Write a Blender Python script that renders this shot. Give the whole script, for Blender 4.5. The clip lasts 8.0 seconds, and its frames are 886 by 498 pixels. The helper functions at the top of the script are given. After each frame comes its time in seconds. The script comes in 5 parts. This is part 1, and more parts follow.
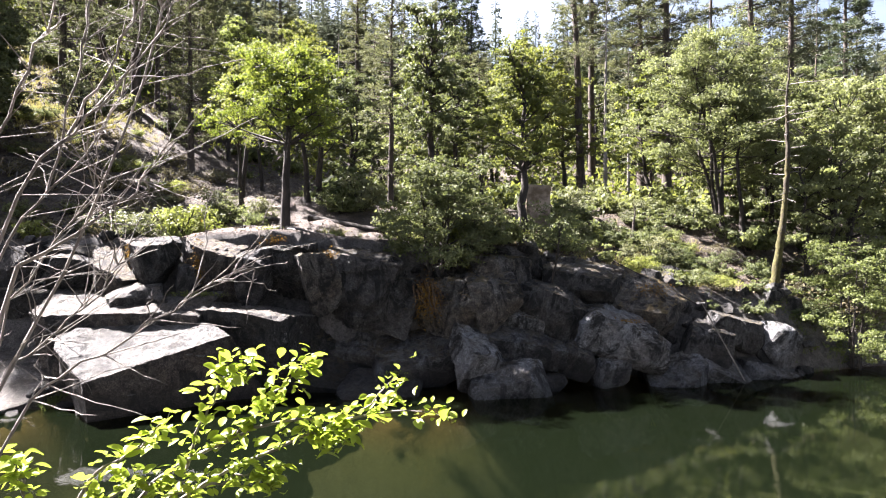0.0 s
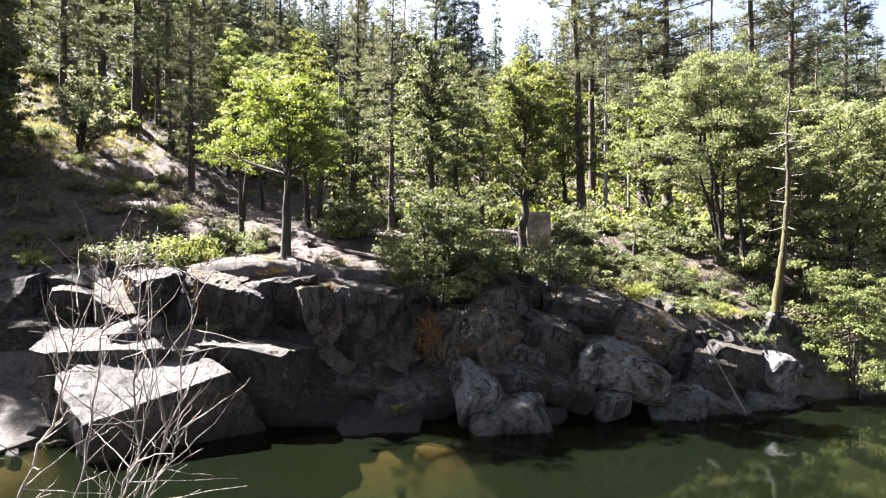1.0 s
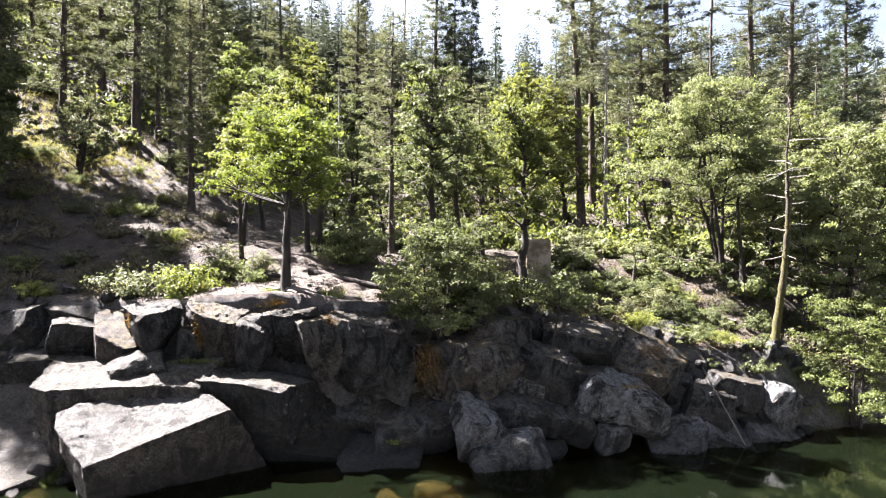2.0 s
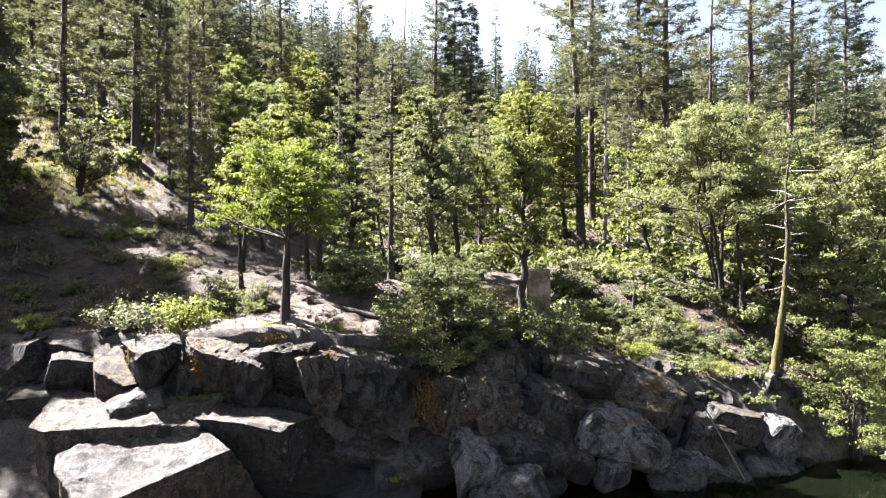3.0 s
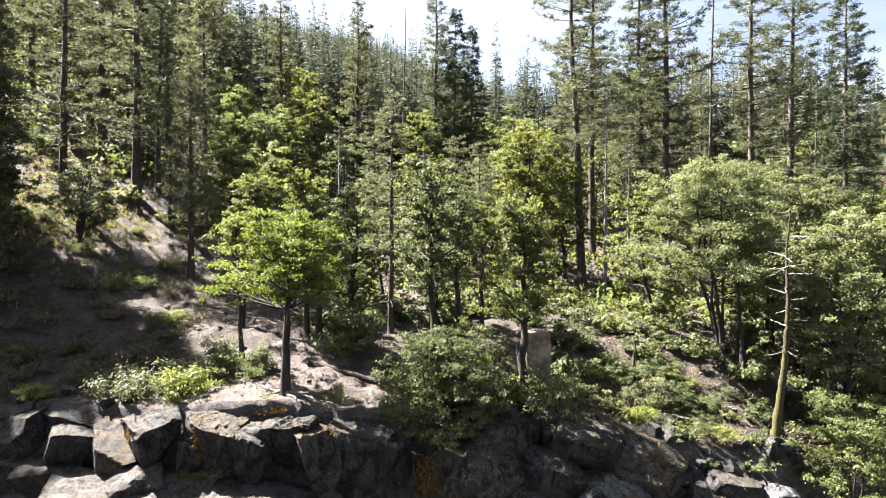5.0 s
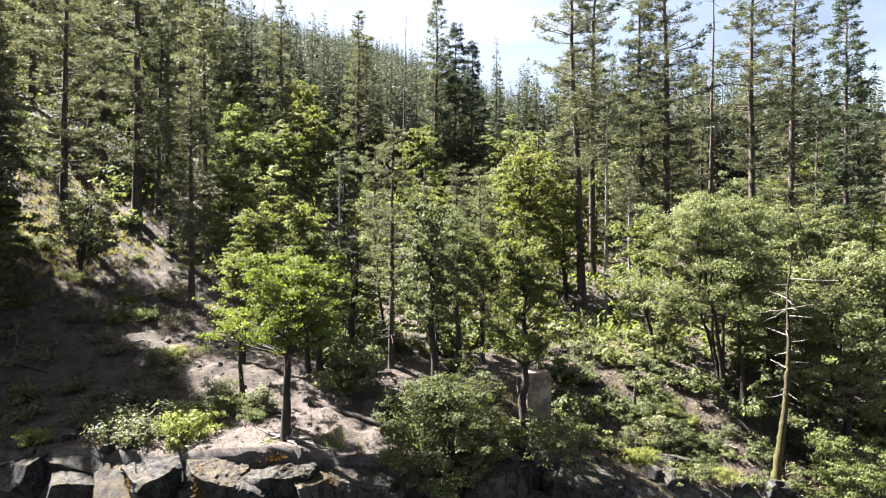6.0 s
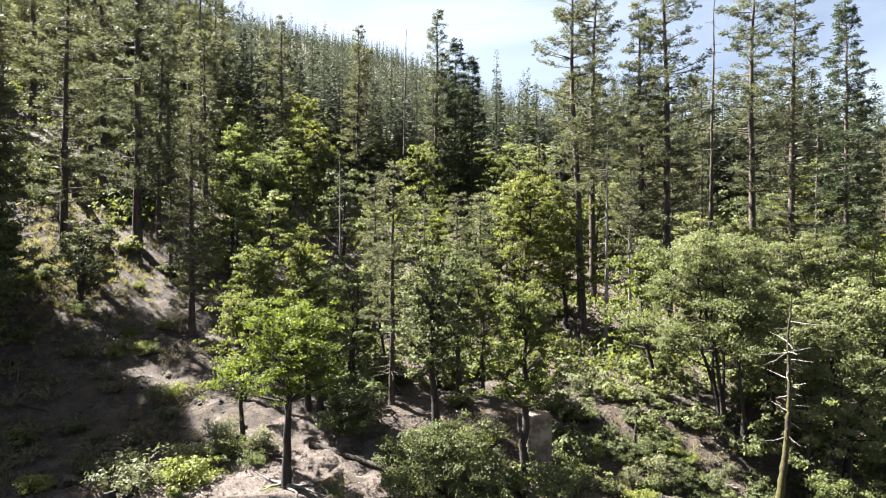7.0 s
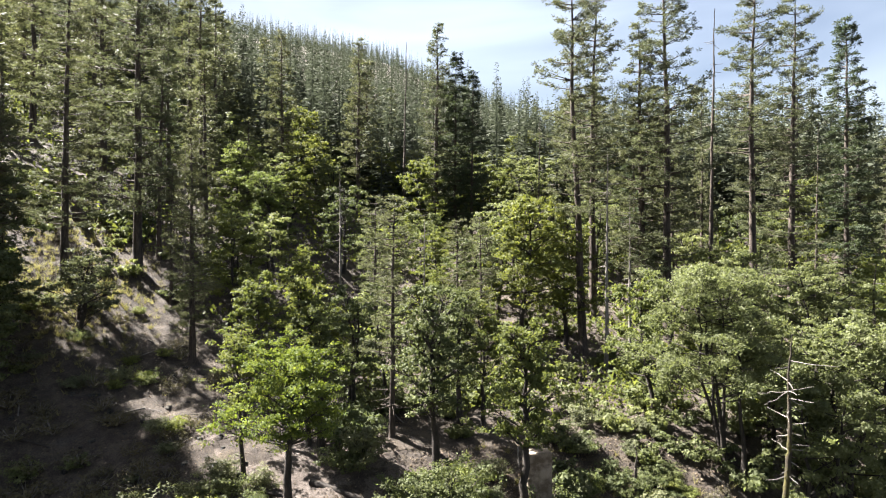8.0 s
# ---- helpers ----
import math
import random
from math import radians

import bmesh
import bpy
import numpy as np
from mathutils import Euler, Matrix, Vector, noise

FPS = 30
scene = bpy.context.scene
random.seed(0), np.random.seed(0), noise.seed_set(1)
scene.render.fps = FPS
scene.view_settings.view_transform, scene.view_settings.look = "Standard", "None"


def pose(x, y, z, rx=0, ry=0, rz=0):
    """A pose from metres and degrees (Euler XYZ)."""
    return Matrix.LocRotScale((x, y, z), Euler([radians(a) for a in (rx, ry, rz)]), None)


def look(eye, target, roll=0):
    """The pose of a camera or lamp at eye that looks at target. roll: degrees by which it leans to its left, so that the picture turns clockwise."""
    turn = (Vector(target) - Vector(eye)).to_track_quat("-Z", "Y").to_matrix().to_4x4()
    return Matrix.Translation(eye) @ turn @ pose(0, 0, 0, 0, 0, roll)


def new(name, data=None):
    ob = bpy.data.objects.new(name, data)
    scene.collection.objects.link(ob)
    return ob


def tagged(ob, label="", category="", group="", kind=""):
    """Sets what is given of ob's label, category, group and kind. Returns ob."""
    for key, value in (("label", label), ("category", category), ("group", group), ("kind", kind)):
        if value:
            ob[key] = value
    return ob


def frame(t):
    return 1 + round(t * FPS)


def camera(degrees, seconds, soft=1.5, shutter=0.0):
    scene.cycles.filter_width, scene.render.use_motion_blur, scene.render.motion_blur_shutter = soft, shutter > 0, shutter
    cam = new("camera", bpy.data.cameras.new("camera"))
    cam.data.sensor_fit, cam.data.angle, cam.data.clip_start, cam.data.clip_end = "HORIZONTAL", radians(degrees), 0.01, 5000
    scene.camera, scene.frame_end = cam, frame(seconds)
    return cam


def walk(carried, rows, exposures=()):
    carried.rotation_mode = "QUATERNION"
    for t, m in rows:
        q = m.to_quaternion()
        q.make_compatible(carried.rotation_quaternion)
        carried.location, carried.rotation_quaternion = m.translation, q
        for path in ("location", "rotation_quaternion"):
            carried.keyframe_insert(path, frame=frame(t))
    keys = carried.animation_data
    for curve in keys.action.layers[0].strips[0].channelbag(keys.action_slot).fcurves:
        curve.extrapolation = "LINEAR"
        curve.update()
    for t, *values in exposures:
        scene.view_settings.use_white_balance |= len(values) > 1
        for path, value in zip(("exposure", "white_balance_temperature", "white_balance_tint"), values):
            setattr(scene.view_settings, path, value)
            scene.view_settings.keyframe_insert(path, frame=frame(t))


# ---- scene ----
cam = camera(73.0, 8.0, 1.1)
METRES, EYE, TILT, LEAN, TURN = 14.0, 6.0, 0.0, 0.0, 0.0
ROWS = [
    (0.0, 0.0, 0.0, 0.0, 0.0, -0.0, -0.0),
    (0.5, -0.0005, 0.0, 0.0503, 0.01, 0.03, 0.0),
    (1.0, -0.0007, -0.0006, 0.0995, 0.02, 0.06, 0.01),
    (1.5, -0.0008, -0.0008, 0.1507, 0.02, 0.05, 0.01),
    (3.0, 0.0007, -0.001, 0.3133, 0.01, 0.13, -0.0),
    (3.5, 0.001, -0.001, 0.3687, 0.03, 0.18, -0.02),
    (4.0, 0.0012, -0.0012, 0.4229, 0.03, 0.19, -0.03),
    (4.5, 0.0012, -0.0006, 0.4787, 0.03, 0.22, -0.02),
    (6.0, -0.0003, 0.0005, 0.7, 0.06, 0.23, -0.04),
    (6.5, -0.0012, -0.0002, 0.7734, 0.07, 0.26, -0.02),
    (7.0, -0.0019, -0.0006, 0.8571, 0.07, 0.28, -0.01),
    (7.5, -0.0022, -0.0015, 0.9342, 0.08, 0.3, 0.01),
    (8.0, -0.0021, -0.0021, 0.9999, 0.09, 0.32, 0.02),
]
walk(cam, [(t, pose(0, 0, EYE, TILT, LEAN, TURN) @ pose(METRES * x, METRES * y, METRES * z, 90 + pitch, roll, yaw)) for t, x, y, z, yaw, pitch, roll in ROWS],
     exposures=[(0.0, 4.15, 6130, 21), (1.5, 4.25, 6130, 20), (4.5, 4.03, 6170, 17), (6.5, 3.75, 6220, 14), (8.0, 3.6, 6250, 13)])

# ---- world and sun ----
SUN_DIR = Vector((-0.83, 0.48, 1.17)).normalized()
world = bpy.data.worlds.new("sky")
scene.world = world
world.use_nodes = True
wn, wl = world.node_tree.nodes, world.node_tree.links
sky = wn.new("ShaderNodeTexSky")
sky.sky_type, sky.sun_disc = "NISHITA", False
sky.sun_elevation = math.asin(SUN_DIR.z)
sky.sun_rotation = math.atan2(SUN_DIR.x, SUN_DIR.y)
sky.air_density, sky.dust_density, sky.ozone_density = 1.0, 2.8, 1.2
bg = wn["Background"]
bg.inputs[1].default_value = 0.0125
# thin high cloud, spread over the whole sky
cloud_at = wn.new("ShaderNodeTexCoord")
cloud_map = wn.new("ShaderNodeMapping")
cloud_map.inputs["Scale"].default_value = (1.0, 2.2, 5.0)
cloud_map.inputs["Location"].default_value = (-0.33, 0.0, 0.0)
cloud = wn.new("ShaderNodeTexNoise")
cloud.inputs["Scale"].default_value, cloud.inputs["Detail"].default_value, cloud.inputs["Distortion"].default_value = 0.9, 5, 0.5
cloud_ramp = wn.new("ShaderNodeValToRGB")
cloud_ramp.color_ramp.elements[0].position, cloud_ramp.color_ramp.elements[1].position = 0.38, 0.80
cloud_mix = wn.new("ShaderNodeMix")
cloud_mix.data_type, cloud_mix.blend_type = "RGBA", "ADD"
cloud_mix.inputs[7].default_value = (6.2, 6.5, 6.2, 1)
wl.new(cloud_at.outputs["Generated"], cloud_map.inputs[0])
wl.new(cloud_map.outputs[0], cloud.inputs["Vector"])
wl.new(cloud.outputs["Fac"], cloud_ramp.inputs[0])
wl.new(cloud_ramp.outputs[0], cloud_mix.inputs[0])
wl.new(sky.outputs[0], cloud_mix.inputs[6])
wl.new(cloud_mix.outputs[2], bg.inputs[0])
sun = new("sun", bpy.data.lights.new("sun", "SUN"))
sun.data.energy, sun.data.angle, sun.data.color = 5.0, radians(0.55), (1.0, 0.95, 0.86)
sun.matrix_world = look((0, 0, 60), Vector((0, 0, 60)) - SUN_DIR)


# ---- materials ----
def material(name, rough=0.9):
    m = bpy.data.materials.new(name)
    m.use_nodes = True
    b = m.node_tree.nodes["Principled BSDF"]
    b.inputs["Roughness"].default_value = rough
    b.inputs["Specular IOR Level"].default_value = 0.3
    return m, m.node_tree.nodes, m.node_tree.links, b


def noise_tex(nodes, links, scale, detail=6, rough=0.6, stretch=(1, 1, 1), coord="Object", warp=0.0):
    tc = nodes.new("ShaderNodeTexCoord")
    mp = nodes.new("ShaderNodeMapping")
    mp.inputs["Scale"].default_value = stretch
    links.new(tc.outputs[coord], mp.inputs[0])
    n = nodes.new("ShaderNodeTexNoise")
    n.inputs["Scale"].default_value = scale
    n.inputs["Detail"].default_value = detail
    n.inputs["Roughness"].default_value = rough
    n.inputs["Distortion"].default_value = warp
    links.new(mp.outputs[0], n.inputs["Vector"])
    return n.outputs["Fac"]


def ramp(nodes, links, fac, stops):
    r = nodes.new("ShaderNodeValToRGB")
    e = r.color_ramp.elements
    while len(e) < len(stops):
        e.new(0.5)
    for k, (p, c) in zip(e, stops):
        k.position = p
        k.color = (*c, 1) if len(c) == 3 else c
    links.new(fac, r.inputs[0])
    return r.outputs[0]


def mix(nodes, links, fac, a, b, mode="MIX"):
    m = nodes.new("ShaderNodeMix")
    m.data_type, m.blend_type = "RGBA", mode
    for sock, v in ((m.inputs[0], fac), (m.inputs[6], a), (m.inputs[7], b)):
        if isinstance(v, (int, float)):
            sock.default_value = v
        elif isinstance(v, tuple):
            sock.default_value = (*v, 1)
        else:
            links.new(v, sock)
    return m.outputs[2]


def maths(nodes, links, op, a, b=0.0):
    m = nodes.new("ShaderNodeMath")
    m.operation = op
    for sock, v in ((m.inputs[0], a), (m.inputs[1], b)):
        if isinstance(v, (int, float)):
            sock.default_value = v
        else:
            links.new(v, sock)
    return m.outputs[0]


def bump(nodes, links, bsdf, height, strength, dist):
    b = nodes.new("ShaderNodeBump")
    b.inputs["Strength"].default_value = strength
    b.inputs["Distance"].default_value = dist
    links.new(height, b.inputs["Height"])
    links.new(b.outputs[0], bsdf.inputs["Normal"])


def grey(v):
    return (v, v, v)


def rock_material(name, dark, light, warm, moss=0.25, speck=0.85, stain=0.7):
    m, n, l, b = material(name, 0.85)
    big = noise_tex(n, l, 0.5, 5, 0.6, warp=0.6)
    blotch = noise_tex(n, l, 4.2, 10, 0.78, warp=0.5)
    fine = noise_tex(n, l, 17.0, 10, 0.8)
    grain = noise_tex(n, l, 60.0, 4, 0.7)
    streak = noise_tex(n, l, 1.2, 8, 0.75, (1.0, 1.0, 0.5), warp=1.0)
    col = mix(n, l, ramp(n, l, big, [(0.38, (0, 0, 0)), (0.62, (1, 1, 1))]), light, warm)
    col = mix(n, l, ramp(n, l, streak, [(0.47, (0, 0, 0)), (0.58, (1, 1, 1))]), col, dark)
    col = mix(n, l, speck, col, ramp(n, l, blotch, [(0.36, grey(0.25)), (0.5, grey(0.9)), (0.62, grey(1.5))]), "MULTIPLY")
    col = mix(n, l, speck, col, ramp(n, l, fine, [(0.40, grey(0.22)), (0.5, grey(0.9)), (0.60, grey(1.5))]), "MULTIPLY")
    col = mix(n, l, 0.75, col, ramp(n, l, grain, [(0.38, grey(0.25)), (0.6, grey(1.35))]), "MULTIPLY")
    # lichen: small pale scabs
    scab = n.new("ShaderNodeTexVoronoi")
    scab.inputs["Scale"].default_value = 6.5
    tc = n.new("ShaderNodeTexCoord")
    l.new(tc.outputs["Object"], scab.inputs["Vector"])
    scabs = maths(n, l, "MULTIPLY", ramp(n, l, scab.outputs["Distance"], [(0.10, (1, 1, 1)), (0.24, (0, 0, 0))]),
                  ramp(n, l, blotch, [(0.50, (0, 0, 0)), (0.58, (1, 1, 1))]))
    col = mix(n, l, maths(n, l, "MULTIPLY", scabs, 0.6), col, tuple(1.7 * v for v in light))
    geo = n.new("ShaderNodeNewGeometry")
    sep = n.new("ShaderNodeSeparateXYZ")
    l.new(geo.outputs["Normal"], sep.inputs[0])
    patch = noise_tex(n, l, 1.3, 6, 0.7)
    flat = ramp(n, l, maths(n, l, "MULTIPLY", patch, maths(n, l, "ADD", sep.outputs[2], 0.55)),
                [(0.62, (0, 0, 0)), (0.80, grey(moss))])
    mossc = ramp(n, l, fine, [(0.40, (0.05, 0.036, 0.010)), (0.55, (0.15, 0.105, 0.03)), (0.66, (0.09, 0.095, 0.02))])
    col = mix(n, l, flat, col, mossc)
    # black high-water stain along the river
    pos = n.new("ShaderNodeSeparateXYZ")
    l.new(geo.outputs["Position"], pos.inputs[0])
    mark = maths(n, l, "ADD", pos.outputs[2], maths(n, l, "MULTIPLY", streak, -2.2))
    col = mix(n, l, ramp(n, l, maths(n, l, "ADD", maths(n, l, "MULTIPLY", mark, 0.5), 0.5), [(0.30, grey(stain)), (0.62, (0, 0, 0))]), col, dark)
    l.new(col, b.inputs["Base Color"])
    h = maths(n, l, "ADD", maths(n, l, "MULTIPLY", blotch, 0.5), maths(n, l, "ADD", maths(n, l, "MULTIPLY", fine, 0.7), maths(n, l, "MULTIPLY", grain, 0.2)))
    bump(n, l, b, h, 1.0, 0.24)
    return m


ROCK = rock_material("granite", (0.005, 0.0048, 0.0042), (0.074, 0.0723, 0.070), (0.034, 0.0295, 0.0235))
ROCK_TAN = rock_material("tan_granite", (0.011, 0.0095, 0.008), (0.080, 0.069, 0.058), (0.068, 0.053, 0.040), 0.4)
# pale and buff double as the sunlit colour of the slab and ledge tops
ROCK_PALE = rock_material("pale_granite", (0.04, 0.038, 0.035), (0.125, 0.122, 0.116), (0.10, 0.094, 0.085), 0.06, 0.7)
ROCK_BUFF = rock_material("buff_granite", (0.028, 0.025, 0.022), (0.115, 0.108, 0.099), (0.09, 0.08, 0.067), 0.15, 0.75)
ROCK_GREY = rock_material("blue_grey_granite", (0.012, 0.012, 0.012), (0.18, 0.187, 0.195), (0.115, 0.11, 0.102), 0.2, 0.85, 0.5)
ROCK_SLATE = rock_material("slate_grey_granite", (0.009, 0.009, 0.010), (0.082, 0.085, 0.090), (0.045, 0.041, 0.034), 0.2)
ROCK_WORN = rock_material("river_worn_granite", (0.05, 0.046, 0.042), (0.135, 0.13, 0.122), (0.11, 0.10, 0.088), 0.1, 0.6, 0.0)
# stained granite, darkened further: the shade under the overhang is in its colour
ROCK_SHADED = rock_material("shaded_stained_granite", (0.005, 0.005, 0.0045), (0.042, 0.041, 0.039), (0.026, 0.022, 0.016), 0.3)
ROCK_MOSSY = rock_material("mossy_granite", (0.01216, 0.01064, 0.00912), (0.105, 0.100, 0.092), (0.078, 0.062, 0.043), 0.6)


def ground_material():
    m, n, l, b = material("ground", 0.95)
    big = noise_tex(n, l, 0.16, 6, 0.6, warp=0.8)
    mid = noise_tex(n, l, 1.1, 8, 0.7, warp=0.5)
    fine = noise_tex(n, l, 11.0, 8, 0.75)
    litter = noise_tex(n, l, 38.0, 4, 0.7)
    dirt = ramp(n, l, mid, [(0.3, (0.060, 0.0465, 0.038)), (0.5, (0.118, 0.095, 0.079)), (0.7, (0.160, 0.132, 0.112))])
    duff = ramp(n, l, mid, [(0.32, (0.0272, 0.0208, 0.016)), (0.5, (0.0656, 0.0512, 0.0384)), (0.7, (0.116, 0.092, 0.0624))])
    # bare dirt and worn rock on the shelf by the oak, needle litter in the woods
    far = n.new("ShaderNodeVectorMath")
    far.operation = "DISTANCE"
    tc = n.new("ShaderNodeTexCoord")
    l.new(tc.outputs["Object"], far.inputs[0])
    far.inputs[1].default_value = (-9.0, 29.0, 7.0)
    cover = maths(n, l, "ADD", maths(n, l, "MULTIPLY", far.outputs["Value"], 0.05), maths(n, l, "MULTIPLY", big, 1.3))
    col = mix(n, l, ramp(n, l, cover, [(0.98, (0, 0, 0)), (1.22, (1, 1, 1))]), dirt, duff)
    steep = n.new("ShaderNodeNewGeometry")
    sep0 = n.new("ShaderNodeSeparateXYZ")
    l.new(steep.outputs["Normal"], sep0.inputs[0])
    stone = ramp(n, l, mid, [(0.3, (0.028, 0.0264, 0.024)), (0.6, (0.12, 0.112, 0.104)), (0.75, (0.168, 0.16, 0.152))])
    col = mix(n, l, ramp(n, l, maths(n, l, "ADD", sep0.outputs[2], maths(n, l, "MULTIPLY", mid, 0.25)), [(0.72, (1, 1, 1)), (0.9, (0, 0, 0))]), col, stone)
    col = mix(n, l, 0.8, col, ramp(n, l, fine, [(0.36, grey(0.2)), (0.5, grey(0.85)), (0.62, grey(1.25))]), "MULTIPLY")
    col = mix(n, l, 0.7, col, ramp(n, l, litter, [(0.35, grey(0.45)), (0.6, grey(1.0))]), "MULTIPLY")
    # river bed: pale sand in the shallows, silt painted dark green where deep water absorbs the light
    geo = n.new("ShaderNodeNewGeometry")
    sep = n.new("ShaderNodeSeparateXYZ")
    l.new(geo.outputs["Position"], sep.inputs[0])
    zz = maths(n, l, "ADD", sep.outputs[2], maths(n, l, "MULTIPLY", mid, 0.25))
    deep = ramp(n, l, maths(n, l, "MULTIPLY", maths(n, l, "ADD", zz, 3.0), 0.333),
                [(0.25, (0.0064, 0.0112, 0.0056)), (0.55, (0.016, 0.02, 0.008)), (0.80, (0.046, 0.029, 0.010)), (0.95, (0.085, 0.055, 0.024))])
    wet = n.new("ShaderNodeMath")
    wet.operation, wet.use_clamp = "MULTIPLY_ADD", True
    l.new(zz, wet.inputs[0])
    wet.inputs[1].default_value, wet.inputs[2].default_value = 4.0, 0.0
    col = mix(n, l, wet.outputs[0], deep, col)
    l.new(col, b.inputs["Base Color"])
    h = maths(n, l, "ADD", maths(n, l, "MULTIPLY", fine, 0.8), maths(n, l, "MULTIPLY", litter, 0.4))
    bump(n, l, b, h, 1.0, 0.18)
    return m


def water_material():
    m = bpy.data.materials.new("river_water")
    m.use_nodes = True
    n, l = m.node_tree.nodes, m.node_tree.links
    n.remove(n["Principled BSDF"])
    out = n["Material Output"]
    tr = n.new("ShaderNodeBsdfTransparent")
    tr.inputs[0].default_value = (0.72, 0.70, 0.46, 1)
    silt = n.new("ShaderNodeBsdfDiffuse")
    silt.inputs[0].default_value = (0.0036, 0.0056, 0.0025, 1)
    body = n.new("ShaderNodeMixShader")
    body.inputs[0].default_value = 0.36
    gl = n.new("ShaderNodeBsdfGlossy")
    gl.inputs["Roughness"].default_value = 0.015
    fr = n.new("ShaderNodeFresnel")
    fr.inputs[0].default_value = 1.33
    bp = n.new("ShaderNodeBump")
    bp.inputs["Strength"].default_value, bp.inputs["Distance"].default_value = 0.06, 0.05
    l.new(noise_tex(n, l, 2.2, 4, 0.6, (1.0, 0.6, 1.0)), bp.inputs["Height"])
    l.new(bp.outputs[0], gl.inputs["Normal"])
    l.new(bp.outputs[0], fr.inputs["Normal"])
    mx = n.new("ShaderNodeMixShader")
    l.new(tr.outputs[0], body.inputs[1])
    l.new(silt.outputs[0], body.inputs[2])
    l.new(fr.outputs[0], mx.inputs[0])
    l.new(body.outputs[0], mx.inputs[1])
    l.new(gl.outputs[0], mx.inputs[2])
    l.new(mx.outputs[0], out.inputs[0])
    return m


def leaf_material(name, a, b_, c, through_share=0.42, gloss=0.58, glow=(1.25, 1.3, 0.85)):
    """Foliage: three greens spread leaf by leaf, a tint tree by tree, and light let through."""
    m, n, l, b = material(name, gloss)
    b.inputs["Specular IOR Level"].default_value = 0.12
    geo = n.new("ShaderNodeNewGeometry")
    spray = noise_tex(n, l, 0.9, 2, 0.5)
    share = mix(n, l, 0.5, geo.outputs["Random Per Island"], maths(n, l, "MULTIPLY", maths(n, l, "SUBTRACT", spray, 0.27), 2.2))
    col = ramp(n, l, share, [(0.0, a), (0.5, b_), (1.0, c)])
    info = n.new("ShaderNodeObjectInfo")
    col = mix(n, l, 0.55, col, ramp(n, l, info.outputs["Random"], [(0.0, (0.8, 0.85, 0.9)), (0.5, (1, 1, 1)), (1.0, (1.12, 1.08, 0.92))]), "MULTIPLY")
    l.new(col, b.inputs["Base Color"])
    tl = n.new("ShaderNodeBsdfTranslucent")
    warm = mix(n, l, 1.0, col, glow, "MULTIPLY")
    l.new(warm, tl.inputs[0])
    mx = n.new("ShaderNodeMixShader")
    mx.inputs[0].default_value = through_share
    l.new(b.outputs[0], mx.inputs[1])
    l.new(tl.outputs[0], mx.inputs[2])
    l.new(mx.outputs[0], n["Material Output"].inputs[0])
    return m


def bark_material(name, dark, light, moss=None):
    m, n, l, b = material(name, 0.92)
    plates = noise_tex(n, l, 5.0, 7, 0.7, (1, 1, 0.22), warp=0.5)
    fine = noise_tex(n, l, 26.0, 5, 0.7, (1, 1, 0.35))
    col = ramp(n, l, plates, [(0.35, dark), (0.65, light)])
    col = mix(n, l, 0.6, col, ramp(n, l, fine, [(0.3, grey(0.45)), (0.65, grey(1.1))]), "MULTIPLY")
    if moss:
        patch = noise_tex(n, l, 1.4, 6, 0.7)
        tc = n.new("ShaderNodeTexCoord")
        sp = n.new("ShaderNodeSeparateXYZ")
        l.new(tc.outputs["Object"], sp.inputs[0])
        patch = maths(n, l, "SUBTRACT", patch, maths(n, l, "MULTIPLY", sp.outputs[2], 0.022))
        col = mix(n, l, ramp(n, l, patch, [(0.33, (0, 0, 0)), (0.43, (1, 1, 1))]), col,
                  ramp(n, l, fine, [(0.35, tuple(0.3 * v for v in moss)), (0.65, tuple(2.1 * v for v in moss))]))
    l.new(col, b.inputs["Base Color"])
    bump(n, l, b, maths(n, l, "ADD", plates, maths(n, l, "MULTIPLY", fine, 0.4)), 0.9, 0.05)
    return m


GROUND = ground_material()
WATER = water_material()
OAK_LEAF = leaf_material("oak_leaf", (0.049, 0.061, 0.020), (0.086, 0.100, 0.033), (0.130, 0.141, 0.052), 0.48, 0.58, (1.28, 1.25, 0.65))
FRONT_LEAF = leaf_material("shelf_oak_leaf", (0.03382, 0.04836, 0.01205), (0.07409, 0.09984, 0.0241), (0.1353, 0.1607, 0.04499), 0.46, 0.58, (1.3, 1.25, 0.6))
LIVE_OAK_LEAF = leaf_material("live_oak_leaf", (0.034, 0.042, 0.019), (0.068, 0.079, 0.035), (0.122, 0.131, 0.063), 0.36)
PALE_LEAF = leaf_material("pale_oak_leaf", (0.060, 0.070, 0.034), (0.100, 0.111, 0.052), (0.145, 0.154, 0.078), 0.5)
ALDER_LEAF = leaf_material("alder_leaf", (0.044, 0.058, 0.022), (0.078, 0.093, 0.035), (0.118, 0.132, 0.055), 0.42, 0.55)
# near alder leaves: brighter and yellower than ALDER_LEAF
SUNLIT_LEAF = leaf_material("bright_alder_leaf", (0.112, 0.152, 0.016), (0.16, 0.2, 0.024), (0.224, 0.256, 0.048), 0.5, 0.4)
SHRUB_LEAF = leaf_material("shrub_leaf", (0.05205, 0.0585, 0.03374), (0.09306, 0.09828, 0.05463), (0.1538, 0.1544, 0.08998), 0.32)
YELLOW_LEAF = leaf_material("yellow_shrub_leaf", (0.075, 0.088, 0.026), (0.115, 0.128, 0.036), (0.178, 0.186, 0.062), 0.4)
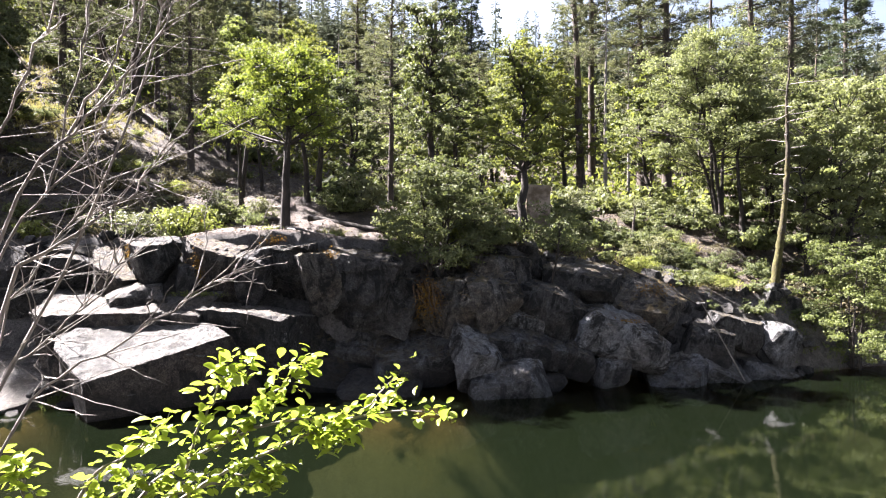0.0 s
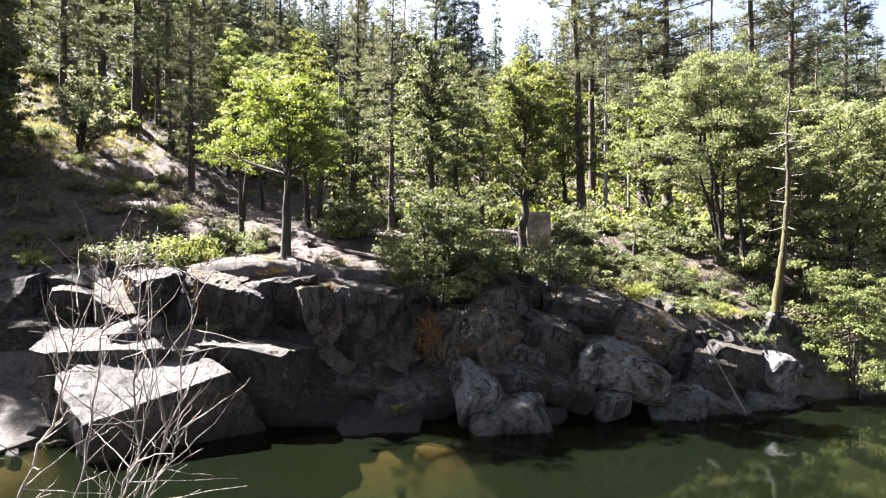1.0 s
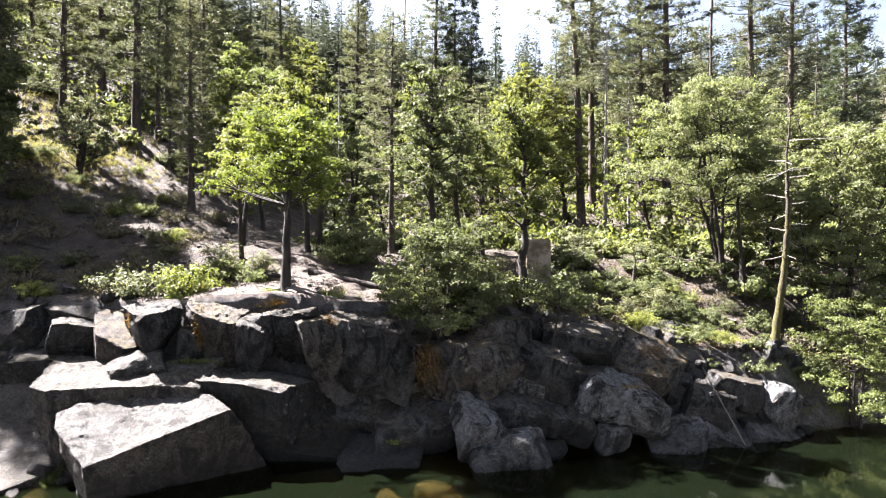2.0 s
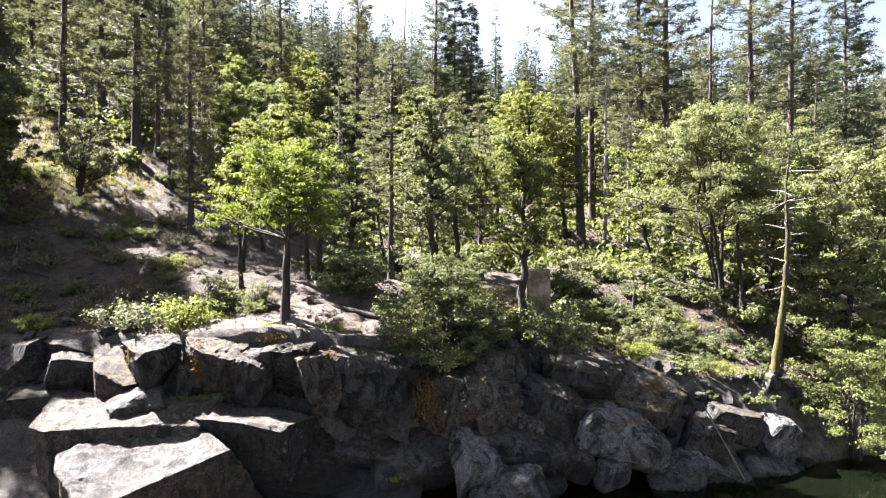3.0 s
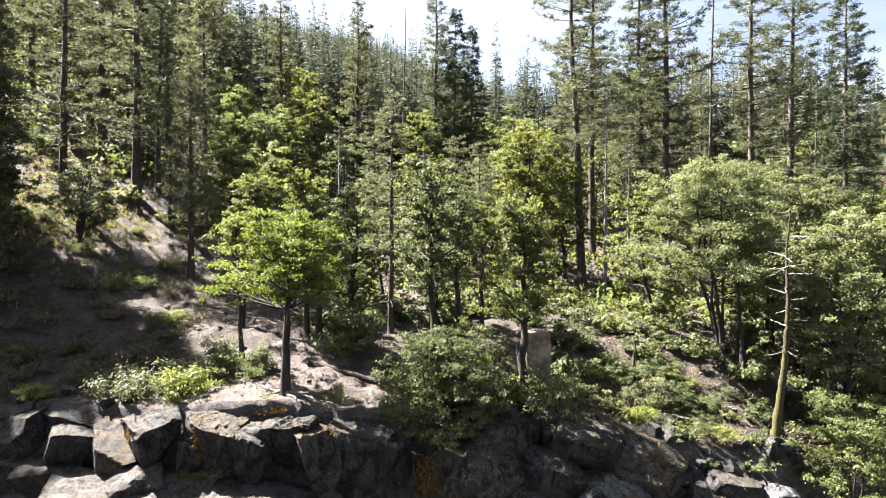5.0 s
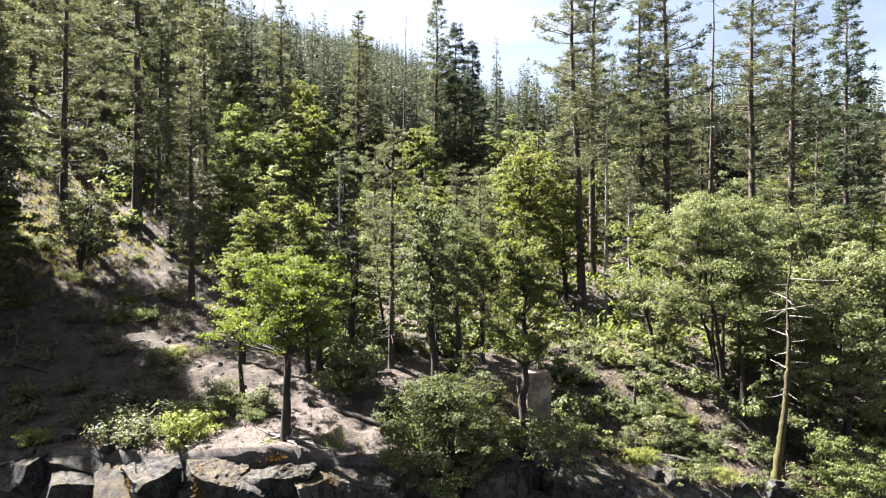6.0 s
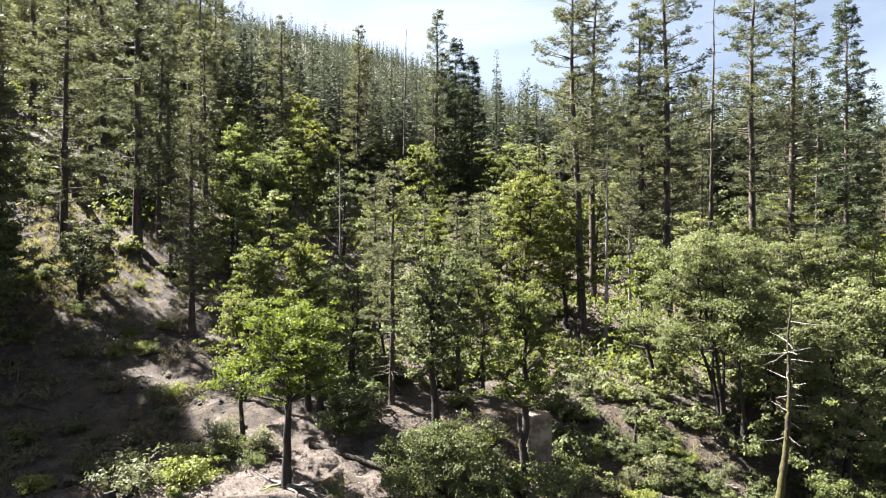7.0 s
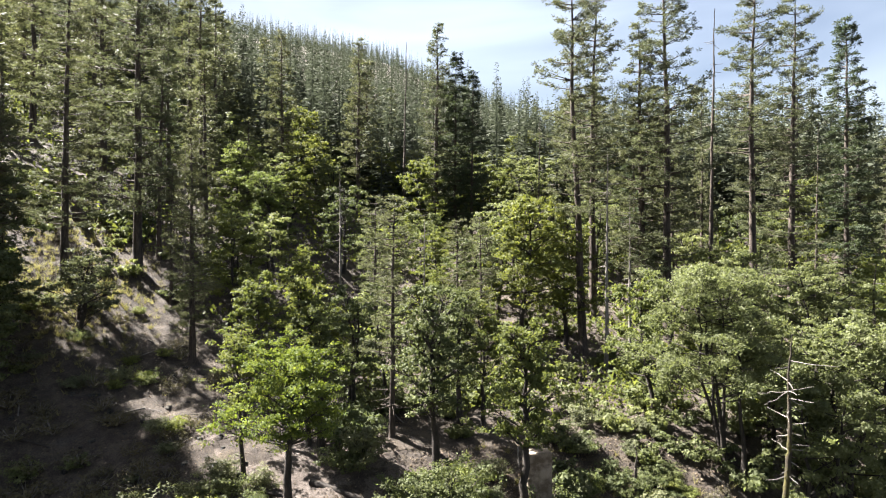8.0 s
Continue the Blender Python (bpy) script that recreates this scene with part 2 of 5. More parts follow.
# greyed greens: the haze before the distant slopes is mixed into the needle colour
HAZED_NEEDLE = leaf_material("hazed_needle", (0.045, 0.051, 0.036), (0.059, 0.066, 0.046), (0.075, 0.082, 0.056), 0.2, 0.95, (1.0, 1.05, 0.95))
NEEDLE = leaf_material("pine_needle", (0.037, 0.040, 0.022), (0.074, 0.079, 0.043), (0.128, 0.133, 0.074), 0.34, 0.6, (1.15, 1.18, 0.9))
FIR_NEEDLE = leaf_material("fir_needle", (0.02, 0.027, 0.017), (0.039, 0.05, 0.028), (0.068, 0.08, 0.042), 0.25, 0.6)
LIME_LEAF = leaf_material("lime_oak_leaf", (0.062, 0.078, 0.024), (0.100, 0.118, 0.040), (0.148, 0.165, 0.064), 0.45)
LITTER = leaf_material("litter", (0.0273, 0.02028, 0.01404), (0.0858, 0.06396, 0.0429), (0.2028, 0.156, 0.1092), 0.1, 0.8)
RUST = leaf_material("rust_moss", (0.0624, 0.0351, 0.01092), (0.1248, 0.0702, 0.0195), (0.2028, 0.1248, 0.0312), 0.3, 0.8)
DRY_LEAF = leaf_material("dry_leaf", (0.0468, 0.0429, 0.0273), (0.0858, 0.0741, 0.0468), (0.1326, 0.117, 0.0702), 0.25, 0.8)
DRY_GRASS = leaf_material("dry_grass", (0.13, 0.108, 0.05), (0.19, 0.165, 0.078), (0.12, 0.125, 0.045), 0.4)
BARK = bark_material("oak_bark", (0.011, 0.0094, 0.0078), (0.044, 0.0355, 0.029))
PINE_BARK = bark_material("pine_bark", (0.01584, 0.01296, 0.0108), (0.0864, 0.06624, 0.05184))
ROOT = bark_material("root_bark", (0.0216, 0.0144, 0.00864), (0.0792, 0.0504, 0.02736))
BLEACHED = bark_material("bleached_twig", (0.072, 0.06336, 0.054), (0.2592, 0.2304, 0.2016))
DEAD_BARK = bark_material("dead_wood", (0.072, 0.06336, 0.054), (0.216, 0.1944, 0.1728))
MOSS_BARK = bark_material("mossy_bark", (0.018, 0.014, 0.009), (0.048, 0.038, 0.024), (0.034, 0.030, 0.007))


def concrete_material():
    m, n, l, b = material("concrete", 0.9)
    big = noise_tex(n, l, 1.5, 6, 0.65)
    fine = noise_tex(n, l, 22.0, 6, 0.7)
    col = ramp(n, l, big, [(0.40, (0.10, 0.076, 0.052)), (0.60, (0.25, 0.205, 0.16))])
    col = mix(n, l, 0.5, col, ramp(n, l, fine, [(0.3, grey(0.6)), (0.65, grey(1.0))]), "MULTIPLY")
    l.new(col, b.inputs["Base Color"])
    bump(n, l, b, fine, 0.5, 0.02)
    return m


CONCRETE = concrete_material()


# ---- mesh helpers ----
class Soup:
    """Vertices and faces gathered for one mesh."""

    def __init__(self):
        self.v, self.f, self.count = [], [], 0

    def add(self, verts, faces):
        self.v.append(np.asarray(verts, float).reshape(-1, 3))
        self.f.extend(tuple(int(i) + self.count for i in f) for f in faces)
        self.count += len(self.v[-1])

    def tube(self, pts, radii, sides=6):
        pts = np.asarray(pts, float)
        d = np.gradient(pts, axis=0)
        d /= np.linalg.norm(d, axis=1)[:, None] + 1e-9
        ref = np.array([0.0, 0, 1]) if abs(d[0][2]) < 0.8 else np.array([1.0, 0, 0])
        a = np.cross(d, ref)
        a /= np.linalg.norm(a, axis=1)[:, None] + 1e-9
        b = np.cross(d, a)
        ang = np.arange(sides) * 2 * math.pi / sides
        ring = (np.cos(ang)[None, :, None] * a[:, None, :] + np.sin(ang)[None, :, None] * b[:, None, :])
        v = pts[:, None, :] + ring * np.asarray(radii, float)[:, None, None]
        n = len(pts)
        faces = [(i * sides + j, i * sides + (j + 1) % sides, (i + 1) * sides + (j + 1) % sides, (i + 1) * sides + j)
                 for i in range(n - 1) for j in range(sides)]
        faces.append(tuple(range(sides)))
        faces.append(tuple(range(n * sides - 1, n * sides - sides - 1, -1)))
        self.add(v.reshape(-1, 3), faces)

    def leaves(self, c, size, rng, lift=0.35, aspect=0.55, out=None, simple=False):
        """A leaf at each of the centres c, turned at random or, with out, away from the middle of its spray."""
        n = len(c)
        size = size * rng.uniform(0.65, 1.35, n)[:, None]
        nor = rng.normal(size=(n, 3))
        if out is None:
            nor[:, 2] = np.abs(nor[:, 2]) + lift
        else:
            nor = nor * 0.7 + out / (np.linalg.norm(out, axis=1)[:, None] + 1e-6) + np.array([0, 0, lift])
        nor /= np.linalg.norm(nor, axis=1)[:, None]
        t = np.cross(nor, rng.normal(size=(n, 3)))
        t /= np.linalg.norm(t, axis=1)[:, None]
        s = np.cross(nor, t)
        if simple:
            v = np.stack([c - t * size * 0.35 + s * size * aspect * 0.55, c - t * size * 0.35 - s * size * aspect * 0.55, c + t * size * 0.6], 1)
        else:
            v = np.stack([c - t * size * 0.5, c + s * size * aspect * 0.5 - nor * size * 0.08, c + t * size * 0.5,
                          c - s * size * aspect * 0.5 - nor * size * 0.08], 1)
        m = v.shape[1]
        k = np.arange(n)[:, None] * m + np.arange(m)[None]
        self.add(v.reshape(-1, 3), k)

    def blades(self, c, d, width, rng):
        """A thin three-cornered blade from each c along d."""
        n = len(c)
        s = np.cross(d, rng.normal(size=(n, 3)))
        s /= np.linalg.norm(s, axis=1)[:, None] + 1e-9
        v = np.stack([c - s * width * 0.5, c + s * width * 0.5, c + d], 1)
        k = np.arange(n)[:, None] * 3 + np.arange(3)[None]
        self.add(v.reshape(-1, 3), k)

    def tufts(self, c, d, per, width, rng):
        """At each c a tuft of needle bundles that fan out along the rows of d, joined at their foot."""
        n = len(c)
        d = d.reshape(n, per, 3)
        s = np.cross(d, rng.normal(size=(n, per, 3)))
        s /= np.linalg.norm(s, axis=2)[:, :, None] + 1e-9
        v = np.concatenate([c[:, None, :], c[:, None, :] + d - s * width * 0.5, c[:, None, :] + d + s * width * 0.5], 1)
        base = (np.arange(n) * (1 + 2 * per))[:, None]
        j = np.arange(per)[None]
        k = np.stack([np.broadcast_to(base, (n, per)), base + 1 + j, base + 1 + per + j], 2).reshape(-1, 3)
        self.add(v.reshape(-1, 3), k)

    def mesh(self, name, mat, smooth=False):
        me = bpy.data.meshes.new(name)
        if self.v:
            me.from_pydata(np.concatenate(self.v).tolist(), [], self.f)
        if smooth:
            me.polygons.foreach_set("use_smooth", [True] * len(me.polygons))
        me.materials.append(mat)
        me.update()
        return me


def thing(name, x, y, z, label, category, group="", kind="", rz=0.0, scale=(1, 1, 1)):
    ob = new(name)
    ob.matrix_world = pose(x, y, z, 0, 0, rz) @ Matrix.Diagonal((*scale, 1))
    ob.empty_display_size = 0.3
    return tagged(ob, label, category, group, kind)


def part(name, mesh, parent, label=""):
    ob = new(name, mesh)
    ob.parent = parent
    return tagged(ob, label) if label else ob


def solo(name, mesh, label, category, group="", kind="", m=None):
    ob = new(name, mesh)
    if m is not None:
        ob.matrix_world = m
    return tagged(ob, label, category, group, kind)


# ---- ground ----
def smooth(t):
    t = np.clip(t, 0, 1)
    return t * t * (3 - 2 * t)


def edge_y(x):
    return np.interp(x, [-60, -22, -17, -13, -10.5, -7, -4.5, -1, 3, 7, 10, 14, 17, 20, 26, 60],
                     [28, 28.2, 28.2, 27.8, 27.3, 27.4, 27.2, 28.1, 29.0, 29.8, 30.2, 30.6, 30.4, 31.4, 34, 42])


def foot_y(x):
    return np.interp(x, [-60, -22, -15, -13, -10, -7.3, -4, 0, 5, 10, 13, 16, 19.2, 26, 60],
                     [18, 21, 22.4, 25.2, 26.7, 27.0, 26.8, 27.4, 28.0, 28.2, 28.3, 28.8, 29.6, 32, 38])


def top_z(x):
    return np.interp(x, [-60, -22, -15, -10.5, -7, -4.5, -1, 3, 7, 10, 14, 17, 20, 26, 60],
                     [9, 6.6, 6.5, 6.75, 6.9, 6.55, 6.2, 6.2, 5.5, 4.6, 3.9, 3.7, 2.6, 2.4, 3])


def inland_z(x, y):
    c = np.interp(y, [20, 30, 40, 53, 70, 92, 130, 200, 300, 420], [7.1, 7.5, 8.5, 9.9, 14.5, 23, 36, 52, 74, 90])
    left = np.interp(y, [28, 34, 44, 53, 90, 200, 300, 420], [0.0, 0.12, 0.28, 0.46, 0.40, 0.33, 0.31, 0.28])
    right = np.interp(y, [28, 40, 60, 120, 300], [-0.03, -0.05, -0.05, -0.05, -0.09])
    lx = np.maximum(-9 - x, 0)
    lx = np.where(lx > 60, 60 + (lx - 60) * 0.4, lx)
    # the far ridge, falling from left to right into the valley
    rise = smooth((y - 260) / 640)
    ridge = np.interp(x / np.maximum(y, 1.0), [-0.95, -0.42, -0.18, -0.09, 0.0, 0.07, 0.15, 0.3, 0.9], [400, 334, 296, 280, 246, 214, 190, 178, 178])
    c = c * (1 - rise) + ridge * rise
    left = left * (1 - rise)
    right = right * (1 - rise)
    knoll = 0.9 * np.exp(-((x + 9) / 6) ** 2 - ((y - 35) / 5) ** 2)
    return c + left * lx + right * np.clip(x - 10, 0, 200) + knoll


def bumps(x, y):
    b = 0.12 * np.sin(0.9 * x + 1.3 * np.sin(0.7 * y)) * np.sin(0.8 * y + 0.5)
    b = b + 0.10 * np.sin(2.3 * x + 1.1 * np.sin(1.9 * y) + 0.4) * np.sin(2.1 * y + 1.7 * np.sin(0.8 * x))
    return b + 0.05 * np.sin(5.1 * x + 2.0 * np.sin(3.3 * y)) * np.sin(4.7 * y + 1.0)


def ground_z(x, y):
    x, y = np.asarray(x, float), np.asarray(y, float)
    e, f, t = edge_y(x), foot_y(x), top_z(x)
    s = smooth((y - e) / 9)
    inner = t * (1 - s) + inland_z(x, y) * s
    p = np.clip((y - f) / (e - f), 0, 1)
    gentle = np.clip((-13.0 - x) / 2, 0, 1)
    rise = (1 - gentle) * p ** 0.6 + gentle * (0.22 * p + 0.30 * smooth((p - 0.62) / 0.15) + 0.48 * smooth((p - 0.8) / 0.2))
    shelf = np.exp(-((x + 0.6) / 4.6) ** 2)
    u = (f - y) * (1 - 0.5 * shelf)
    fall_off = 0.40 - 0.24 * shelf + 0.35 * np.clip((x - 6) / 4, 0, 1)
    under = -np.where(u < 2.0, u * fall_off, 2.0 * fall_off + (u - 2.0) * (0.6 + 0.5 * shelf))
    under = np.maximum(under, -3.2)
    z = np.where(y >= e, inner, np.where(y >= f, t * rise, under))
    near = 4.3 - 6.5 * smooth((y - 1.4) / 2.6)
    z = np.where(y < 6, np.maximum(near, -3.2), z)
    rough = np.where(y > f, 1.0, 0.25) * np.clip((np.abs(y - f)) / 2, 0.3, 1)
    return z + bumps(x, y) * rough


def build_ground():
    xs = np.concatenate([np.linspace(-1300, -62, 60), np.linspace(-60, -24, 50)[:-1], np.linspace(-24, 26, 170), np.linspace(26, 60, 30)[1:], np.linspace(64, 1300, 60)])
    ys = np.concatenate([np.linspace(-120, 0, 12), np.linspace(0.5, 18, 30), np.linspace(18.3, 36, 120), np.linspace(36.2, 70, 70)[1:], np.linspace(71, 130, 40), np.linspace(135, 1300, 70)])
    gx, gy = np.meshgrid(xs, ys)
    gz = ground_z(gx, gy)
    w = len(xs)
    s = Soup()
    k = (np.arange(len(ys) - 1)[:, None] * w + np.arange(w - 1)[None]).ravel()
    s.add(np.stack([gx, gy, gz], -1).reshape(-1, 3), np.stack([k, k + 1, k + w + 1, k + w], 1))
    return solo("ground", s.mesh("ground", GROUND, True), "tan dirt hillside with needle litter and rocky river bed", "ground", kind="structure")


def gz_at(x, y):
    return float(ground_z(x, y))


build_ground()
s = Soup()
s.add([(-400, 1.5, 0), (400, 1.5, 0), (400, 60, 0), (-400, 60, 0)], [(0, 1, 2, 3)])
solo("water", s.mesh("water", WATER), "calm dark green river water with reflections", "water", kind="structure")


# ---- rocks ----
def rock_mesh(sx, sy, sz, seed, cuts=7, rough=1.0, mat=None, res=0.12, foot=1.0, back=0.0, jit=0.09, corners=None, top_mat=None, steps=0.45, chips=10):
    """A block of granite: a box with broken corners and edges, split faces and a worn, pitted skin.
    foot: how wide its base is against its top; back: how far the base is set back under the top."""
    rng = np.random.default_rng(seed)
    bm = bmesh.new()
    bmesh.ops.create_cube(bm, size=1.0)
    for v in bm.verts:
        low = v.co.z < 0
        k = foot if low else 1.0
        v.co = Vector((v.co.x * sx * k, v.co.y * sy * k + (back if low else 0.0), v.co.z * sz))
        v.co += Vector(rng.uniform(-jit, jit, 3) * np.array([sx, sy, sz]))
    if corners:
        for v in bm.verts:
            v.co = corners[(v.co.x > 0, v.co.y > 0, v.co.z > 0)]
    cuts += chips
    for i in range(cuts):
        d = Vector(rng.normal(size=3) * np.array([1.0 / sx, 1.0 / sy, 1.0 / sz]) ** 0.7).normalized()
        far = max(v.co.dot(d) for v in bm.verts)
        near_ = min(v.co.dot(d) for v in bm.verts)
        at = far - (far - near_) * (rng.uniform(0.05, 0.24) if i < cuts - chips else rng.uniform(0.015, 0.07))
        r = bmesh.ops.bisect_plane(bm, geom=bm.verts[:] + bm.edges[:] + bm.faces[:], plane_co=d * at, plane_no=d, clear_outer=True)
        ed = [g for g in r["geom_cut"] if isinstance(g, bmesh.types.BMEdge)]
        if ed:
            bmesh.ops.holes_fill(bm, edges=ed, sides=0)
    bmesh.ops.triangulate(bm, faces=bm.faces[:])
    for _ in range(9):
        long = [e for e in bm.edges if e.calc_length() > max(res, 0.025 * max(sx, sy, sz)) * 1.5]
        if not long or len(bm.faces) > 18000:
            break
        bmesh.ops.subdivide_edges(bm, edges=long, cuts=1)
        bmesh.ops.triangulate(bm, faces=[f for f in bm.faces if len(f.verts) > 3])
    bmesh.ops.smooth_vert(bm, verts=bm.verts[:], factor=0.15, use_axis_x=True, use_axis_y=True, use_axis_z=True)
    bm.normal_update()
    off = Vector(rng.uniform(-50, 50, 3))
    tilt = Matrix.Rotation(rng.uniform(-0.5, 0.5), 3, "Y") @ Matrix.Rotation(rng.uniform(-0.4, 0.4), 3, "X")
    amp = rough * min(1.3, 0.4 + 0.3 * min(sx, sy, sz))
    push = []
    for v in bm.verts:
        p = v.co + off
        q = tilt @ p
        d = noise.noise(p * 0.5) * 0.05 + noise.noise(p * 1.7) * 0.02
        # split faces: steps along two slanting sets of joints
        layer = q.z * 1.1 + 0.3 * noise.noise(p * 0.5)
        d += 0.13 * steps * noise.cell(Vector((math.floor(layer) * 3.7, math.floor(q.x * 0.45), math.floor(q.y * 0.45))))
        side = q.x * 0.8 + 0.4 * noise.noise(p * 0.45 + Vector((4, 4, 4)))
        d += 0.11 * steps * noise.cell(Vector((math.floor(q.z * 0.4), math.floor(side) * 5.3, 2.0)))
        if corners:
            d += noise.noise(p * 1.0) * 0.16 + noise.noise(p * 2.6) * 0.10 + noise.noise(p * 5.0) * 0.05
        d += noise.noise(p * 6.0) * 0.05 + noise.noise(p * 13.0) * 0.025
        push.append(v.normal * d * amp)
    for v, d in zip(bm.verts, push):
        v.co += d
    # faces that look up get the paler material, sunlight put into its colour
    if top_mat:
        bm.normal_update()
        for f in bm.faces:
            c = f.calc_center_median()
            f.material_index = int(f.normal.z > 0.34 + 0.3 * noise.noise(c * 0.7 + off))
    me = bpy.data.meshes.new("rock")
    bm.to_mesh(me)
    bm.free()
    me.polygons.foreach_set("use_smooth", [True] * len(me.polygons))
    me.set_sharp_from_angle(angle=radians(20))
    me.materials.append(mat or ROCK)
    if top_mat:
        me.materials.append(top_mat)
    return me


def rock(x, y, z, sx, sy, sz, rz=0, rx=0, ry=0, seed=1, name="boulder", mat=None, label="grey weathered granite boulder on the river bank", cuts=7, rough=1.0, foot=1.0, back=0.0, jit=0.09):
    me = rock_mesh(sx, sy, sz, seed, cuts, rough, mat, foot=foot, back=back, jit=jit)
    return solo(name, me, label, "rock", "river bank rocks", m=pose(x, y, z, rx, ry, rz))


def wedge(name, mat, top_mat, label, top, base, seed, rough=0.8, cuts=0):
    """A block given by the corners of its top and base: front left, front right, back right, back left; sunlight is
    painted on its top as a paler material.
    """
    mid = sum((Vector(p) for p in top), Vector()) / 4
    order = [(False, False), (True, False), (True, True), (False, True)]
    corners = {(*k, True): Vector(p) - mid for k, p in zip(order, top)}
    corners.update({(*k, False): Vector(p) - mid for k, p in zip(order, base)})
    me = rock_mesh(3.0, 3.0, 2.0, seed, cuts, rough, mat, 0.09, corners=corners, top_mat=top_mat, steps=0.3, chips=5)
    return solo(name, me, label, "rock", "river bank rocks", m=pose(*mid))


CLIFF = "dark grey granite cliff block with stains"
LEDGE = "sunlit pale granite ledge above the water"
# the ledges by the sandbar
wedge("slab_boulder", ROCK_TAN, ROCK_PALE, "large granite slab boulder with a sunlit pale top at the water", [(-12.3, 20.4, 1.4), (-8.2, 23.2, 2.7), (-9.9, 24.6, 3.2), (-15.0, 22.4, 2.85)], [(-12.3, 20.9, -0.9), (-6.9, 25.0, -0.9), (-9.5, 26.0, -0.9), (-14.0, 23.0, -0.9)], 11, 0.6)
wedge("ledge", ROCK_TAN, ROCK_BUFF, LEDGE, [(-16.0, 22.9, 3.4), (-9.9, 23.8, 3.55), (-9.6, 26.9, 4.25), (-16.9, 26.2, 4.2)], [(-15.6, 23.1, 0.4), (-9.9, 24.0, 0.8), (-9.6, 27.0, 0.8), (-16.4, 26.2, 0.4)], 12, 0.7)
rock(-17.5, 27.5, 3.2, 2.6, 3.0, 2.4, 18, 10, -8, 13, "ledge", ROCK, LEDGE, 6)
rock(-18.2, 23.3, 0.05, 6.4, 8.0, 1.6, 12, 15, 2, 46, "ledge", ROCK_WORN, "flat pale granite shelf sloping into the water", 3, 0.6)
rock(-12.9, 25.0, 3.95, 2.0, 1.5, 0.9, 24, 14, -18, 14, "boulder", ROCK_BUFF, cuts=4)
wedge("ledge", ROCK_SHADED, ROCK_BUFF, LEDGE, [(-10.2, 24.3, 3.6), (-6.4, 23.9, 3.3), (-5.6, 26.6, 3.0), (-10.2, 27.0, 3.95)], [(-9.6, 25.2, -0.6), (-6.6, 25.2, -0.6), (-5.4, 27.2, -0.6), (-9.8, 27.5, -0.6)], 15, 0.8)
rock(-14.4, 26.6, 4.75, 3.3, 2.1, 1.5, -10, 18, 20, 66, "boulder", ROCK_TAN, "tan granite boulder wedged on the ledge", 4, jit=0.06)
rock(-12.6, 26.5, 5.2, 2.1, 2.0, 2.4, 40, 8, -6, 17, "boulder", ROCK, "angular grey granite boulder on the ledge", 5, foot=0.85)
rock(-9.8, 26.9, 4.75, 3.5, 2.9, 3.1, 16, 10, 10, 18, "cliff_block", ROCK_TAN, CLIFF, 7, 1.0, 0.8, 0.5)
rock(-6.9, 27.2, 4.5, 3.4, 2.8, 3.2, -18, 8, -8, 19, "cliff_block", ROCK, CLIFF, 7, 1.2, 0.6, 1.0)
rock(-3.9, 26.7, 4.15, 4.2, 2.9, 3.6, -22, 10, 8, 20, "cliff_block", ROCK, CLIFF, 8, 1.2, 0.6, 1.0)
rock(-8.4, 27.2, 0.4, 2.6, 2.2, 2.2, -14, 0, -16, 52, "cliff_block", ROCK_SHADED, CLIFF, 6, 1.2)
SLAB = "blue-grey granite slab sloping towards the water"
rock(-8.3, 26.5, 4.6, 1.6, 1.5, 2.2, -12, 6, 10, 81, "cliff_block", ROCK, CLIFF, 6, 1.0, 0.8)
rock(-5.5, 26.6, 4.5, 1.9, 1.7, 2.6, 18, 4, -8, 82, "cliff_block", ROCK_MOSSY, CLIFF, 6, 1.0, 0.7)
rock(-11.1, 26.4, 4.4, 1.3, 1.3, 1.9, 30, 8, 6, 83, "cliff_block", ROCK, CLIFF, 6, 1.0, 0.85)
rock(-2.2, 26.9, 3.6, 2.4, 2.0, 2.4, -8, 8, 12, 84, "cliff_block", ROCK, CLIFF, 6, 1.0, 0.8)
rock(-7.3, 27.6, 2.2, 4.4, 3.0, 1.6, 8, 18, 10, 21, "cliff_block", ROCK_SHADED, CLIFF, 6, 1.2)
rock(-5.0, 26.7, 0.35, 4.9, 3.4, 1.7, 6, 26, 8, 51, "rock_slab", ROCK_SHADED, SLAB, 4, 0.9)
rock(-3.6, 27.5, 1.75, 3.3, 2.6, 1.1, -8, 30, 14, 22, "rock_slab", ROCK_SLATE, SLAB, 4, 0.9)
rock(-0.8, 26.7, 1.05, 4.9, 3.4, 1.5, 5, 31, -5, 53, "rock_slab", ROCK_SLATE, SLAB, 4, 0.9)
rock(-2.7, 25.0, -0.25, 3.4, 2.4, 1.2, -6, 22, 6, 24, "rock_slab", ROCK_SLATE, SLAB, 5, 0.9)
rock(1.55, 25.8, 1.15, 2.3, 2.1, 1.9, 28, 24, 14, 25, "boulder", ROCK_GREY, cuts=5)
rock(3.4, 26.7, 1.5, 3.3, 2.2, 1.8, -6, 22, 8, 26, "boulder", ROCK_SLATE, cuts=5)
rock(2.65, 24.7, 0.2, 3.1, 2.2, 1.5, 10, 24, -12, 27, "boulder", ROCK_GREY, cuts=5)
rock(3.6, 27.4, 2.75, 2.1, 1.7, 1.3, -12, 18, 12, 28, "boulder", ROCK_GREY)
rock(4.95, 26.5, 1.2, 1.7, 1.6, 1.5, 12, 16, 12, 29, "boulder", ROCK_SLATE)
rock(6.05, 26.6, 1.1, 1.6, 1.5, 1.4, -14, 14, 18, 56, "boulder", ROCK)
